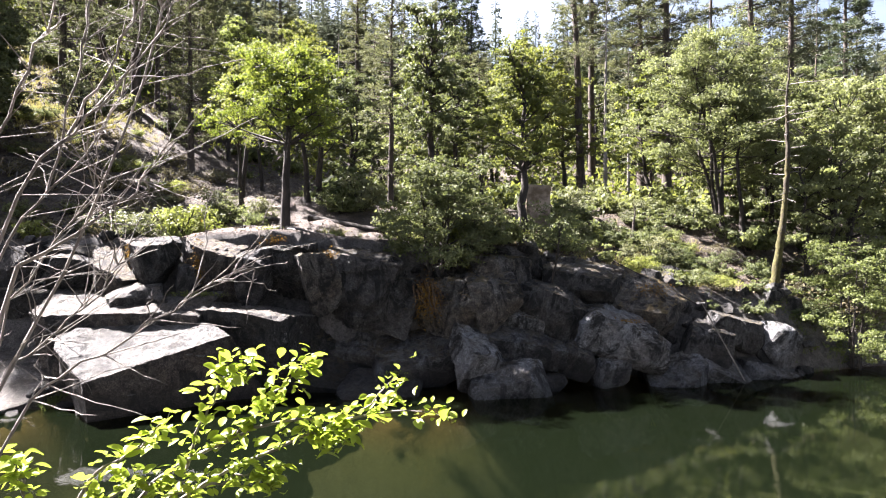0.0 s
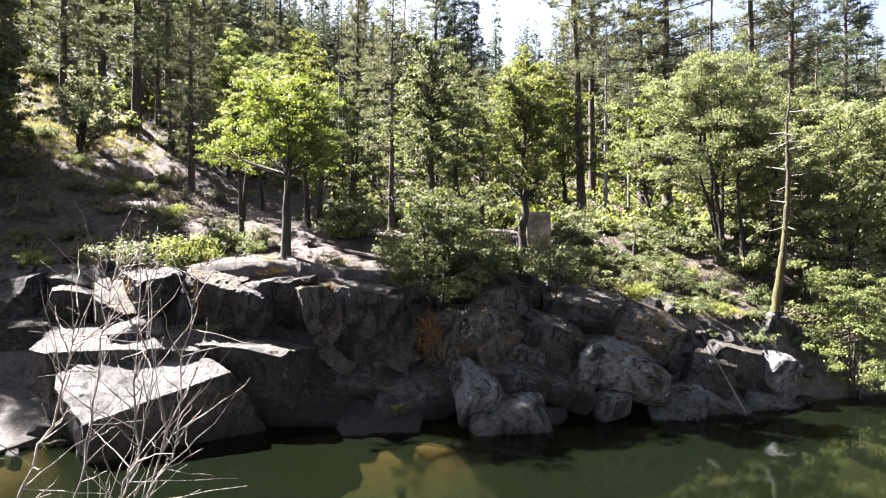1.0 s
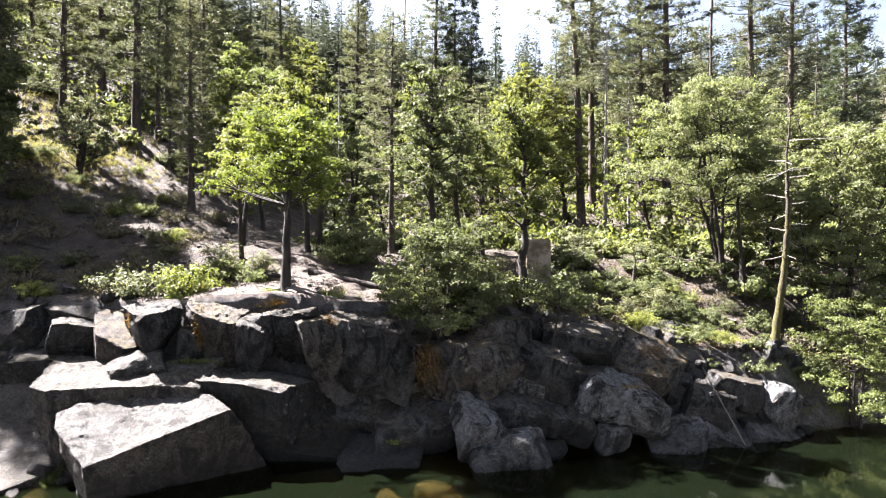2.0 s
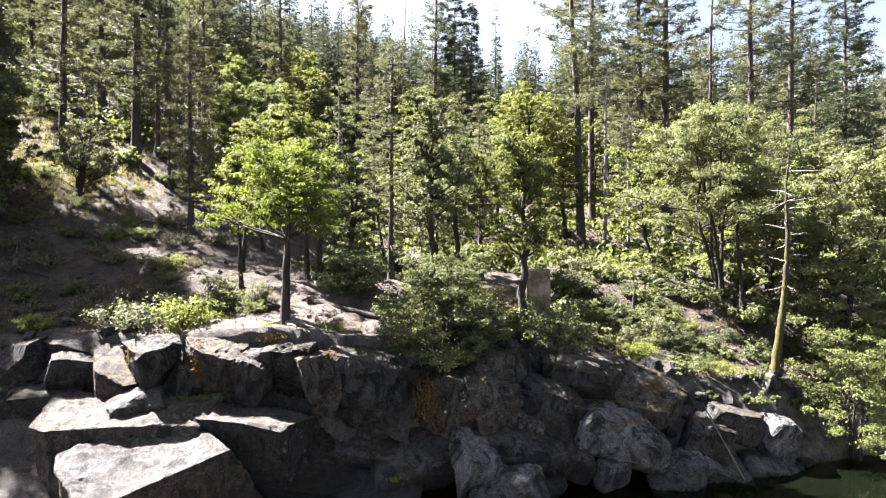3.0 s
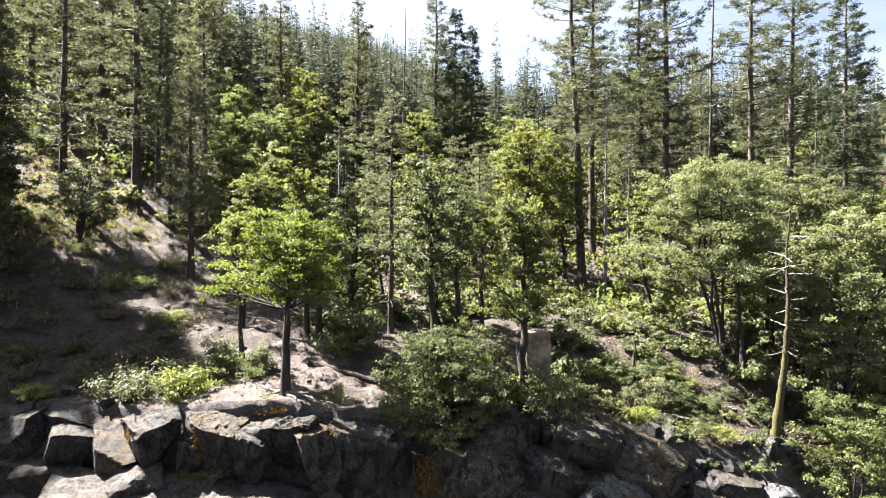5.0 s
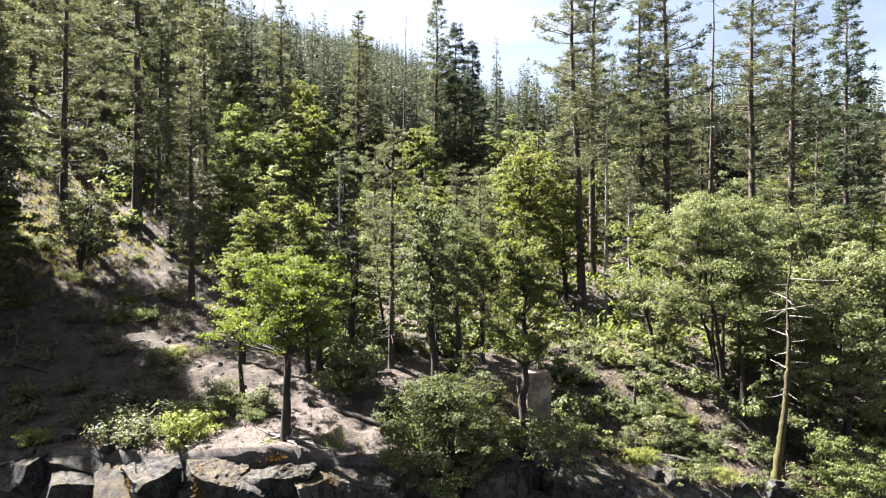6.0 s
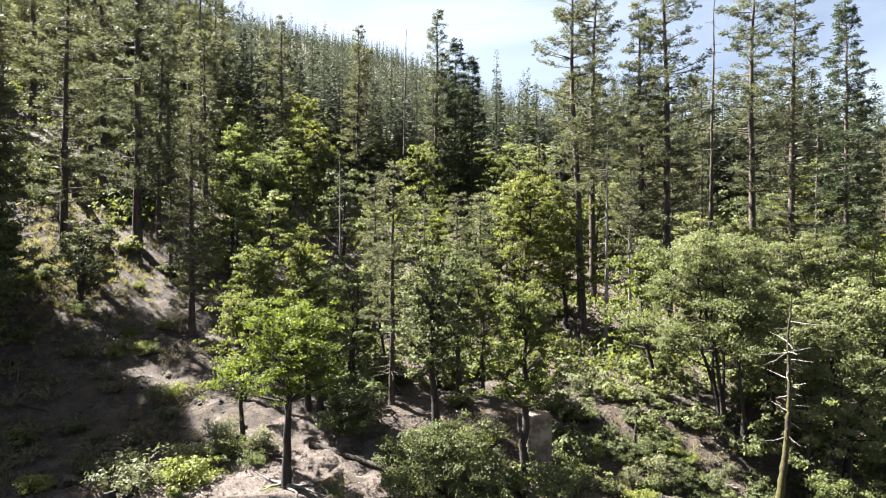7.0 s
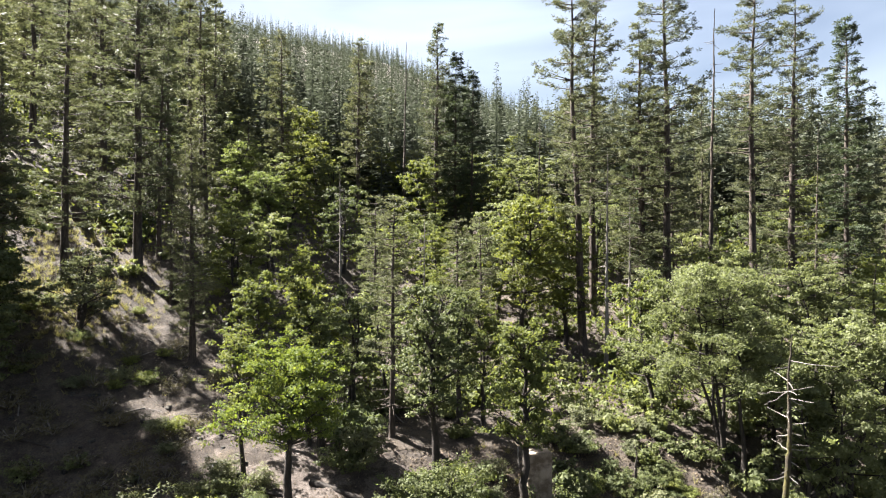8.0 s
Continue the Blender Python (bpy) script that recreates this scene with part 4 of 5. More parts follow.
plant("pine_c", "pine", sx(498, 87), 87, PINE, rz=60, scale=0.9)
plant("pine_c", "pine", sx(632, 96), 96, PINE, rz=150)
plant("snag_tall", "snag", sx(712, 97), 97, SNAG, "dead tree", scale=1.05)
plant("pine_c", "pine", sx(769, 92), 92, PINE, rz=200, scale=1.15)
plant("fir_a", "fir", sx(803, 90), 90, FIR, rz=40)
plant("fir_a", "fir", sx(832, 88), 88, FIR, rz=80, scale=0.9)
plant("snag_tall", "snag", sx(950, 84.7), 84.7, SNAG, "dead tree", scale=0.7)
plant("pine_b", "pine", sx(1030, 56), 56, "leaning tall pine with sparse needles", rz=0)
plant("pine_b", "pine", sx(1047, 65), 65, PINE, rz=90)
plant("snag_grey", "snag", sx(1070, 52.6), 52.6, SNAG, "dead tree")
plant("pine_c", "pine", sx(1135, 60), 60, PINE, rz=10, scale=1.12)
plant("pine_a", "pine", sx(1180, 58), 58, PINE, rz=210, scale=1.12)
plant("snag_tall", "snag", sx(1253, 61), 61, SNAG, "dead tree", scale=1.2)
plant("pine_b", "pine", sx(1333, 60.5), 60.5, PINE, rz=60, scale=1.05)
plant("pine_a", "pine", sx(1397, 62), 62, PINE, rz=300, scale=1.05)
plant("fir_a", "fir", sx(1495, 70.6), 70.6, FIR, rz=130, scale=1.25)

# thin grey trunks among the oaks
for px, d, key, k in ((747, 48, "snag_grey", 0.72), (808, 46, "pine_thin", 0.8), (660, 51, "pine_thin", 0.9), (1112, 57, "snag_grey", 0.8), (1152, 60, "snag_tall", 0.6), (300, 51, "pine_thin", 0.7), (322, 53, "snag_grey", 0.7), (600, 62, "snag_grey", 0.8), (850, 52, "pine_thin", 0.8), (1440, 66, "snag_tall", 0.8)):
    plant(key, "pine" if key == "pine_thin" else "snag", sx(px, d), d, "thin tall pine with dead lower branches" if key == "pine_thin" else SNAG, "tree" if key == "pine_thin" else "dead tree", scale=k, rz=px)
plant("snag_moss", "mossy_snag", sx(1526, 44), 44, "straight mossy trunk among the pale oaks", "dead tree", scale=0.95)

# the forest behind: scattered by a fixed seed, denser away from the open dirt slope
rng = np.random.default_rng(77)
taken = [(o.location.x, o.location.y) for o in scene.objects if o.type == "EMPTY"]


def free(x, y, gap):
    return all((x - a) ** 2 + (y - b) ** 2 > gap * gap for a, b in taken)


SIGHT = [(110, 49), (240, 53), (338, 45), (480, 70), (690, 31), (770, 30), (1022, 56), (1070, 52), (1180, 58), (1253, 61), (1333, 60), (1395, 62), (1495, 70), (715, 95), (632, 95), (950, 84)]


def screens(x, y):
    """True where a tree would stand close before one of the tall trunks."""
    return (y < 54 and 0.235 < x / y < 0.345) or any(y < d and abs(x / y * 1059.5 + 784 - p) < 26 for p, d in SIGHT)


def scatter(n, y0, y1, side, keys, gap, name, label, s0, s1, keep):
    made = tries = 0
    while made < n and tries < n * 60:
        tries += 1
        y = rng.uniform(y0, y1)
        x = rng.uniform(-side, side) * y
        if not free(x, y, gap) or not keep(x, y) or screens(x, y):
            continue
        taken.append((x, y))
        plant(keys[rng.integers(len(keys))], name, x, y, label, scale=rng.uniform(s0, s1), rz=rng.uniform(0, 360))
        made += 1


def off_slope(x, y):
    return not (-34 < x < -9 and y < 49 + 0.1 * (x + 34))


def wooded_left(x, y):
    return x < -0.36 * y


OAKS = ["oak_mid", "oak_dark", "oak_mid_pale"]
scatter(19, 41, 60, 0.80, OAKS, 3.4, "oak", OAK, 0.55, 0.95, lambda x, y: off_slope(x, y) and not wooded_left(x, y))
scatter(36, 58, 95, 0.85, OAKS, 4.0, "oak", OAK, 0.6, 1.1, lambda x, y: off_slope(x, y) and (y > 72 or not wooded_left(x, y)))
scatter(7, 34, 45, 0.80, ["oak_mid", "oak_dark", "oak_mid_pale"], 2.8, "oak", OAK, 0.55, 0.9, lambda x, y: (x > 13 or -4 < x < 2 and y > 40) and off_slope(x, y))
scatter(30, 64, 125, 0.30, ["oak_mid", "oak_mid_pale", "oak_mid"], 3.6, "oak", OAK, 0.75, 1.15, lambda x, y: True)
scatter(12, 68, 105, 0.85, ["pine_far", "pine_far_b", "pine_far_b"], 6.0, "pine", PINE, 0.7, 1.15, wooded_left)
scatter(24, 62, 100, 0.85, ["pine_far", "pine_far_b", "fir_far"], 5.0, "pine", PINE, 0.55, 0.85, lambda x, y: x > 8 or x < -8)
scatter(16, 98, 125, 0.6, ["pine_far", "pine_far_b", "fir_far"], 4.5, "pine", PINE, 0.7, 1.0, lambda x, y: True)
# oaks and pines past the dirt slope, mostly out of view, set there to shade it
for x, y, k, sc in ((-29.0, 34.8, "oak_dark", 0.95), (-31.2, 37.5, "oak_mid", 1.0), (-36, 41, "oak_dark", 1.1), (-34.5, 37.5, "oak_dark", 1.1), (-39.5, 46, "pine_far", 0.9), (-40, 38, "pine_far_b", 0.9), (-44, 50.5, "pine_far", 0.95), (-37.5, 43.8, "pine_far_b", 0.8), (-45, 45, "pine_far_b", 1.0), (-36.2, 39.5, "pine_far", 0.75), (-33.4, 43.6, "pine_far", 0.85), (-29.4, 38.8, "oak_dark", 0.85), (-34.4, 42.4, "oak_dark", 1.2), (-28.9, 36.7, "oak_dark", 1.0), (-30.9, 41.2, "pine_thin", 1.0), (-27.8, 35.4, "oak_dark", 0.85), (-41.0, 44.0, "pine_far", 0.9)):
    plant(k, "oak" if k.startswith("oak") else "pine", x, y, OAK if k.startswith("oak") else PINE, scale=sc, rz=x * 40)


# unseen trees behind the camera, added to cut the sky light on the cliff
for i in range(30):
    x = -66 + 4.5 * i + rng.uniform(-1.5, 1.5)
    y = -10.0 - (i % 3) * 7 - rng.uniform(0, 3)
    key = ["pine_far", "oak_dark", "pine_far_b"][i % 3]
    plant(key, "oak" if key == "oak_dark" else "pine", x, y, "unseen oak behind the camera that blocks sky light" if key == "oak_dark" else "unseen tall pine behind the camera that blocks sky light", scale=rng.uniform(0.8, 1.1), rz=i * 70)


def far_woods():
    """The conifers of the far slopes, gathered in one mesh."""
    rg = np.random.default_rng(5)
    s = Soup()
    for i in range(5600):
        if i < 1900:
            y = 100 + 370 * (i / 1900) ** 1.25 + rg.uniform(-6, 6)
            x = rg.uniform(-0.88, 0.88) * y
        else:
            y = 400 + 540 * rg.uniform(0, 1)
            x = rg.uniform(-0.80, 0.55 if i % 5 == 0 else 0.12) * y
        h = rg.uniform(13, 27) * (1.0 if y < 400 else 1.2)
        z = gz_at(x, y) - 0.5
        s.add(np.array([(x - 0.25, y, z), (x + 0.25, y, z), (x, y - 0.1, z + h)]), [(0, 1, 2)])
        n = int(np.interp(y, [100, 150, 250, 400, 700], [360, 260, 150, 64, 44]))
        rel = rg.uniform(0.06, 1.0, n) ** 0.9
        a = rg.uniform(0, 6.28, n)
        ln = (rg.uniform(2.6, 3.9) * (1 - rel) ** 0.8 + 0.3) * rg.uniform(0.45, 1.15, n)
        c = np.stack([np.full(n, x), np.full(n, y), z + rel * h], 1)
        d = np.stack([np.cos(a) * ln, np.sin(a) * ln, rg.uniform(-0.35, 0.1, n) * ln], 1)
        wide = (0.10 * ln + 0.10) * np.interp(y, [100, 200, 400, 800], [0.8, 1.1, 1.4, 2.0])
        side = np.stack([-np.sin(a), np.cos(a), 0.6 * rg.normal(size=n)], 1) * wide[:, None]
        v = np.stack([c + d * rg.uniform(0.1, 0.5, (n, 1)), c + d * 0.85 + side, c + d - side], 1).reshape(-1, 3)
        s.add(v, np.arange(n)[:, None] * 3 + np.arange(3)[None])
    solo("far_woods", s.mesh("far_woods", HAZED_NEEDLE), "conifer forest covering the distant hillside", "forest", kind="stuff")


far_woods()

def brush():
    """The undergrowth between the trees of the slopes, gathered in one mesh."""
    rg = np.random.default_rng(15)
    s = Soup()
    made = 0
    while made < 4400:
        y = 42 + 190 * rg.uniform(0, 1) ** 1.3
        x = rg.uniform(-0.85, 0.85) * y
        if not off_slope(x, y) or (x < -0.4 * y and y < 56) or (y < 75 and rg.uniform(0, 1) < 0.55):
            continue
        made += 1
        m = 34
        k = rg.uniform(0.5, 1.3) * (1 + y * 0.006)
        c = np.array([x, y, gz_at(x, y)]) + rg.normal(size=(m, 3)) * np.array([0.8, 0.8, 0.35]) * k + np.array([0, 0, 0.6 * k])
        s.leaves(c, (0.17 + 0.0024 * y) * k, rg, 0.4, 0.6, c - c.mean(0), True)
    solo("brush", s.mesh("brush", OAK_LEAF), "green undergrowth covering the forest floor", "undergrowth", kind="stuff")


brush()

# ---- shrubs ----
SHRUB = "grey-green shrub on the dirt slope"
plant("shrub_grey", "shrub", -15.3, 29.2, SHRUB, "shrub", "shrubs", scale=1.4)
plant("shrub_yellow", "shrub", -12.5, 29.0, "yellow-green shrub on the rock shelf", "shrub", "shrubs", scale=1.3)
plant("shrub_green", "shrub", -11.4, 31.4, SHRUB, "shrub", "shrubs", scale=0.95)
plant("shrub_green", "shrub", -9.7, 30.6, SHRUB, "shrub", "shrubs", scale=0.6, rz=130)
plant("shrub_green", "shrub", -5.6, 33.4, SHRUB, "shrub", "shrubs", scale=1.1, rz=40)
plant("shrub_grey", "shrub", -13.2, 31.5, SHRUB, "shrub", "shrubs", scale=0.8, rz=50)
plant("shrub_tall", "shrub", -11.9, 31.8, SHRUB, "shrub", "shrubs", scale=0.75)
plant("shrub_tall", "shrub", -9.6, 31.6, SHRUB, "shrub", "shrubs", scale=0.6, rz=90)
plant("shrub_tall", "shrub", -4.6, 33.9, SHRUB, "shrub", "shrubs", rz=20)
plant("shrub_yellow", "shrub", -19.6, 28.6, SHRUB, "shrub", "shrubs", scale=0.7)
plant("bush_dark", "shrub", -0.35, 27.7, "dense dark green bush hanging over the cliff", "shrub", "shrubs", z=5.2)
plant("shrub_tall", "shrub", 1.6, 28.6, "green shrub beside the dark bush on the cliff", "shrub", "shrubs", scale=1.1, z=5.8)
for x, y, k in ((1.0, 29.2, 1.1), (2.0, 30.2, 1.2), (3.1, 29.6, 0.8), (-1.6, 29.6, 1.2), (0.2, 30.6, 1.3), (1.4, 32.6, 1.2), (-2.4, 31.6, 1.1)):
    plant("shrub_yellow" if x > 0.5 else "shrub_green", "shrub", x, y, "sunlit yellow-green shrub behind the dark bush", "shrub", "shrubs", scale=k, rz=x * 90)
plant("shrub_green", "shrub", 2.6, 29.3, SHRUB, "shrub", "shrubs", scale=1.3)
sc = np.random.default_rng(9)
for i in range(40):
    x = sc.uniform(2, 26)
    y = float(edge_y(x)) + sc.uniform(0.5, 6)
    if abs(x - 4.6) < 1.2 and y < 32:
        continue
    plant(["shrub_low", "shrub_low_dark", "shrub_tall", "shrub_dry", "shrub_olive"][i % 5], "shrub", x, y, "green shrub among the rocks and trees", "shrub", "shrubs",
          scale=sc.uniform(0.3, 0.6), rz=sc.uniform(0, 360))
for i in range(40):
    x = sc.uniform(-38, -15.5)
    y = sc.uniform(30, 50)
    plant(["shrub_grey", "shrub_yellow", "shrub_green"][i % 3], "shrub", x, y, SHRUB, "shrub", "shrubs", scale=sc.uniform(0.35, 0.8), rz=sc.uniform(0, 360))

placed = 0
while placed < 110:
    y = sc.uniform(33, 62)
    x = sc.uniform(-0.72, 0.8) * y
    if not off_slope(x, y) or (abs(x - 4.5) < 2 and y < 34) or (-9 < x < -3 and y < 36):
        continue
    placed += 1
    plant(["shrub_low", "shrub_low_dark", "shrub_low"][placed % 3], "shrub", x, y, "green shrub in the forest understory", "shrub", "shrubs", scale=sc.uniform(0.6, 1.5), rz=sc.uniform(0, 360))

for i in range(16):
    x = sc.uniform(10.5, 21)
    f, e = float(foot_y(x)), float(edge_y(x))
    y = f + (e - f) * sc.uniform(0.45, 1.3)
    plant(["shrub_low", "shrub_low_dark", "shrub_dry"][i % 3], "shrub", x, y, "green shrub among the rocks and trees", "shrub", "shrubs", scale=sc.uniform(0.25, 0.6), rz=sc.uniform(0, 360))

for i in range(18):
    x, y = sc.uniform(6.6, 15.5), sc.uniform(31.0, 40)
    plant(["shrub_yellow", "shrub_green", "shrub_tall"][i % 3], "shrub", x, y, "sunlit yellow-green shrub in the clearing", "shrub", "shrubs", scale=sc.uniform(0.4, 0.75), rz=sc.uniform(0, 360))

for i in range(20):
    x, y = sc.uniform(5.6, 15), sc.uniform(30.8, 39)
    plant(["shrub_low", "shrub_low_dark", "shrub_low_dark", "shrub_dry"][i % 4], "shrub", x, y, "dark green shrub below the oaks", "shrub", "shrubs", scale=sc.uniform(0.35, 0.7), rz=sc.uniform(0, 360))

plant("shrub_low", "shrub", 5.3, 30.7, "green shrub before the concrete pillar", "shrub", "shrubs", scale=0.45)
plant("shrub_green", "shrub", 5.65, 31.1, "broad green shrub beside the concrete pillar", "shrub", "shrubs", scale=1.4, rz=70)
for i in range(18):
    x, y = sc.uniform(-46, -29), sc.uniform(48, 64)
    plant(["shrub_low", "shrub_dry", "shrub_low_dark"][i % 3], "shrub", x, y, "low shrub on the grassy hill", "shrub", "shrubs", scale=sc.uniform(0.5, 1.1), rz=sc.uniform(0, 360))

for i in range(18):
    x, y = sc.uniform(9.6, 15.2), sc.uniform(30.9, 36)
    plant(["shrub_olive", "shrub_green", "shrub_yellow"][i % 3], "shrub", x, y, "olive-green shrub on the bank above the rocks", "shrub", "shrubs", scale=sc.uniform(0.4, 0.75), rz=sc.uniform(0, 360))

for x, y, k in ((21.2, 32.6, 1.9), (22.6, 33.6, 2.2), (23.4, 32.4, 1.7), (24.6, 34.2, 2.1), (22.0, 35.4, 1.8), (18.4, 32.4, 1.3)):
    plant("shrub_dry", "dry_shrub", x, y, "tangle of dead grey twigs under the trees", "shrub", "shrubs", scale=k, rz=x * 50)

# ---- concrete pillar ----
bm = bmesh.new()
bmesh.ops.create_cube(bm, size=1.0)
for v in bm.verts:
    v.co = Vector((v.co.x * 1.3, v.co.y * 0.8, v.co.z * 2.5))
bmesh.ops.bevel(bm, geom=bm.edges[:], offset=0.04, segments=2, affect="EDGES")
me = bpy.data.meshes.new("pillar")
bm.to_mesh(me)
bm.free()
me.materials.append(CONCRETE)
solo("concrete_pillar", me, "weathered pale concrete pillar among the shrubs", "pillar", m=pose(5.0, 32.0, 8.15, 0, 0, 9))

# ---- fallen wood ----
def log(name, a, b, r, mat, label, sway=0.03, sides=10):
    rg = np.random.default_rng(int(abs(a[0]) * 100))
    s = Soup()
    a, b = np.array(a, float), np.array(b, float)
    p = wander(rg, a, b, 12, sway)
    s.tube(p, r * np.linspace(1.0, 0.72, 12) * (1 + 0.08 * rg.normal(size=12)), sides)
    return solo(name, s.mesh(name, mat, True), label, "fallen wood", "fallen wood")


def oak_roots():
    """Bare roots that run over the rock from the foot of the shelf oak."""
    rg = np.random.default_rng(12)
    ob = thing("oak_roots", -7.5, 28.4, gz_at(-7.5, 28.4), "pale bare roots of the oak creeping over the rock", "roots")
    for a, ln in ((-0.35, 2.7), (-0.9, 1.2), (0.25, 1.5), (2.6, 2.2), (3.4, 1.1), (1.6, 1.4)):
        t = np.linspace(0, 1, 16)
        x = -7.5 + 0.15 * math.cos(a) + math.cos(a) * ln * t + 0.12 * np.sin(5 * t + a) * t
        y = 28.4 + 0.15 * math.sin(a) + math.sin(a) * ln * t + 0.16 * np.sin(4 * t + 2 * a) * t
        z = ground_z(x, y) + 0.03 + 0.22 * np.exp(-t * 7)
        s = Soup()
        s.tube(np.stack([x, y, z], 1) - np.array(ob.location), np.linspace(0.10, 0.02, 16) * rg.uniform(0.7, 1.1), 7)
        part("root", s.mesh("root", DEAD_BARK, True), ob)


oak_roots()
log("fallen_log", (-7.2, 32.2, gz_at(-7.2, 32.2) + 0.12), (-2.6, 30.6, gz_at(-2.6, 30.6) + 0.12), 0.19, BARK, "dark fallen log lying behind the rock shelf")
log("fallen_log", (-9.9, 31.4, gz_at(-9.9, 31.4) + 0.3), (-8.2, 30.6, gz_at(-8.2, 30.6) + 0.1), 0.13, BARK, "short dark fallen log under the oaks")
log("fallen_log", (-42, 58, gz_at(-42, 58) + 0.5), (-35, 58, gz_at(-35, 58) + 0.2), 0.22, DEAD_BARK, "pale fallen trunk on the wooded hill")
log("leaning_stump", (-34.4, 57.0, gz_at(-34.4, 57.0) - 0.3), (-36.0, 57.0, gz_at(-34.4, 57.0) + 3.7), 0.62, PINE_BARK, "broken brown leaning trunk on the hill", 0.02)
log("leaning_pole", (13.6, 26.9, 0.0), (11.75, 27.1, 3.5), 0.035, DEAD_BARK, "thin pale pole leaning on the boulders", 0.008, 6)
log("leaning_pole", (12.0, 28.3, 3.4), (8.2, 28.9, 5.4), 0.04, BARK, "thin dark pole lying across the rocks", 0.01, 6)
rg0 = np.random.default_rng(4)
for i in range(40):
    x = rg0.uniform(-34, -3) if i % 2 else rg0.uniform(0, 18)
    y = rg0.uniform(29.5, 46) if i % 2 else float(edge_y(x)) + rg0.uniform(0, 6)
    a, ln = rg0.uniform(0, 6.28), rg0.uniform(0.5, 2.2)
    x2, y2 = x + math.cos(a) * ln, y + math.sin(a) * ln
    log("fallen_branch", (x, y, gz_at(x, y) + 0.06), (x2, y2, gz_at(x2, y2) + 0.08), rg0.uniform(0.02, 0.06), DEAD_BARK if i % 3 else BARK, "grey fallen branch on the ground", 0.03, 6)


# ---- grass ----
def grass(name, mat, spots, label, seed, length, per):
    """Tufts of blades round the given spots: x, y, spread, count."""
    rg = np.random.default_rng(seed)
    s = Soup()
    for x, y, spread, n in spots:
        px = x + rg.normal(size=n) * spread
        py = y + rg.normal(size=n) * spread
        c = np.repeat(np.stack([px, py, ground_z(px, py) - 0.02], 1), per, 0) + rg.normal(size=(n * per, 3)) * np.array([0.07, 0.07, 0])
        d = rg.normal(size=(n * per, 3)) * np.array([0.45, 0.45, 0.15]) + np.array([0, 0, 1.0])
        s.blades(c, d * length * rg.uniform(0.5, 1.3, (n * per, 1)), length * 0.09, rg)
    solo(name, s.mesh(name, mat), label, "grass", kind="stuff")


grass("dry_grass", DRY_GRASS, [(-31.5, 47, 2.8, 420), (-28, 48, 2.2, 220), (-25, 42, 2.5, 90), (-5.6, 29.2, 0.7, 9), (8, 31, 2.5, 40), (14, 33, 2.0, 40), (11, 31.5, 1.6, 30), (3, 33.5, 2, 30), (-32, 52, 4, 300), (-38, 55, 3.5, 320), (-43, 60, 4, 320), (-36, 62, 4, 200)], "dry straw-coloured grass on the slopes", 6, 0.38, 14)
grass("green_grass", ALDER_LEAF, [(-14.9, 22.9, 0.22, 26), (-14.3, 23.6, 0.15, 10), (-12.6, 28.2, 0.35, 18), (-5.0, 28.2, 0.3, 14), (17.6, 29.8, 0.6, 36), (19.5, 30.2, 1.0, 60), (14.5, 31.6, 1.4, 9), (10, 31.2, 1.0, 7)], "green grass tufts by the water and on the ledges", 7, 0.30, 16)

def litter():
    """Dead leaves, chips and pebbles lying on the slope and the rock shelf."""
    rg = np.random.default_rng(21)
    n = 16000
    x = np.concatenate([rg.uniform(-42, -2, n * 2 // 3), rg.uniform(-2, 20, n // 3)])
    y = rg.uniform(27.5, 62, len(x))
    y = np.where(x > -2, edge_y(x) + rg.uniform(-1.0, 8, len(x)), y)
    ok = y > edge_y(x) - 1.2
    x, y = x[ok], y[ok]
    c = np.stack([x, y, ground_z(x, y) + 0.035], 1)
    s = Soup()
    s.leaves(c, 0.15, rg, 0.9, 0.5)
    solo("leaf_litter", s.mesh("leaf_litter", LITTER), "brown leaf litter and chips on the dirt", "leaf litter", kind="stuff")


litter()
for i in range(84):
    x = rg0.uniform(-33, -15)
    y = rg0.uniform(29, 47) if i % 3 == 0 else rg0.uniform(28.8, 37)
    plant("shrub_dry", "dry_shrub", x, y, "leafless grey-brown shrub on the slope", "shrub", "shrubs", scale=rg0.uniform(0.5, 1.1), rz=rg0.uniform(0, 360))

def hanging_roots():
    """A mat of rust-coloured roots and moss hanging over the lip of the cliff."""
    rg = np.random.default_rng(31)
    ob = thing("hanging_roots", -0.6, 26.0, 4.3, "rust-coloured roots and moss hanging over the cliff", "roots")
    for i in range(26):
        a = np.array([rg.uniform(-0.7, 0.3), rg.uniform(0.0, 0.5), rg.uniform(-0.1, 0.4)])
        b = a + np.array([rg.uniform(0.0, 0.5), rg.uniform(-0.5, 0.0), -rg.uniform(0.4, 1.5)])
        s = Soup()
        s.tube(wander(rg, a, b, 7, 0.04), np.linspace(0.05, 0.012, 7) * rg.uniform(0.6, 1.5), 5)
        part("root", s.mesh("root", ROOT, True), ob)
    s = Soup()
    c = np.array([0.0, 0.0, -0.5]) + rg.normal(size=(700, 3)) * np.array([0.28, 0.15, 0.45])
    s.leaves(c, 0.10, rg, 0.0)
    tagged(part("moss", s.mesh("moss", RUST), ob), "dry rust-brown moss", kind="stuff")


hanging_roots()


def moss_patch(x, y, z, w, d, h, count, mat, label, seed):
    """A cushion of moss or a tuft of small plants clinging to a rock."""
    rg = np.random.default_rng(seed)
    s = Soup()
    s.leaves(rg.normal(size=(count, 3)) * np.array([w, d, h]), 0.085, rg, 0.2)
    solo("moss_patch", s.mesh("moss_patch", mat), label, "moss", "moss on the rocks", kind="stuff", m=pose(x, y, z))


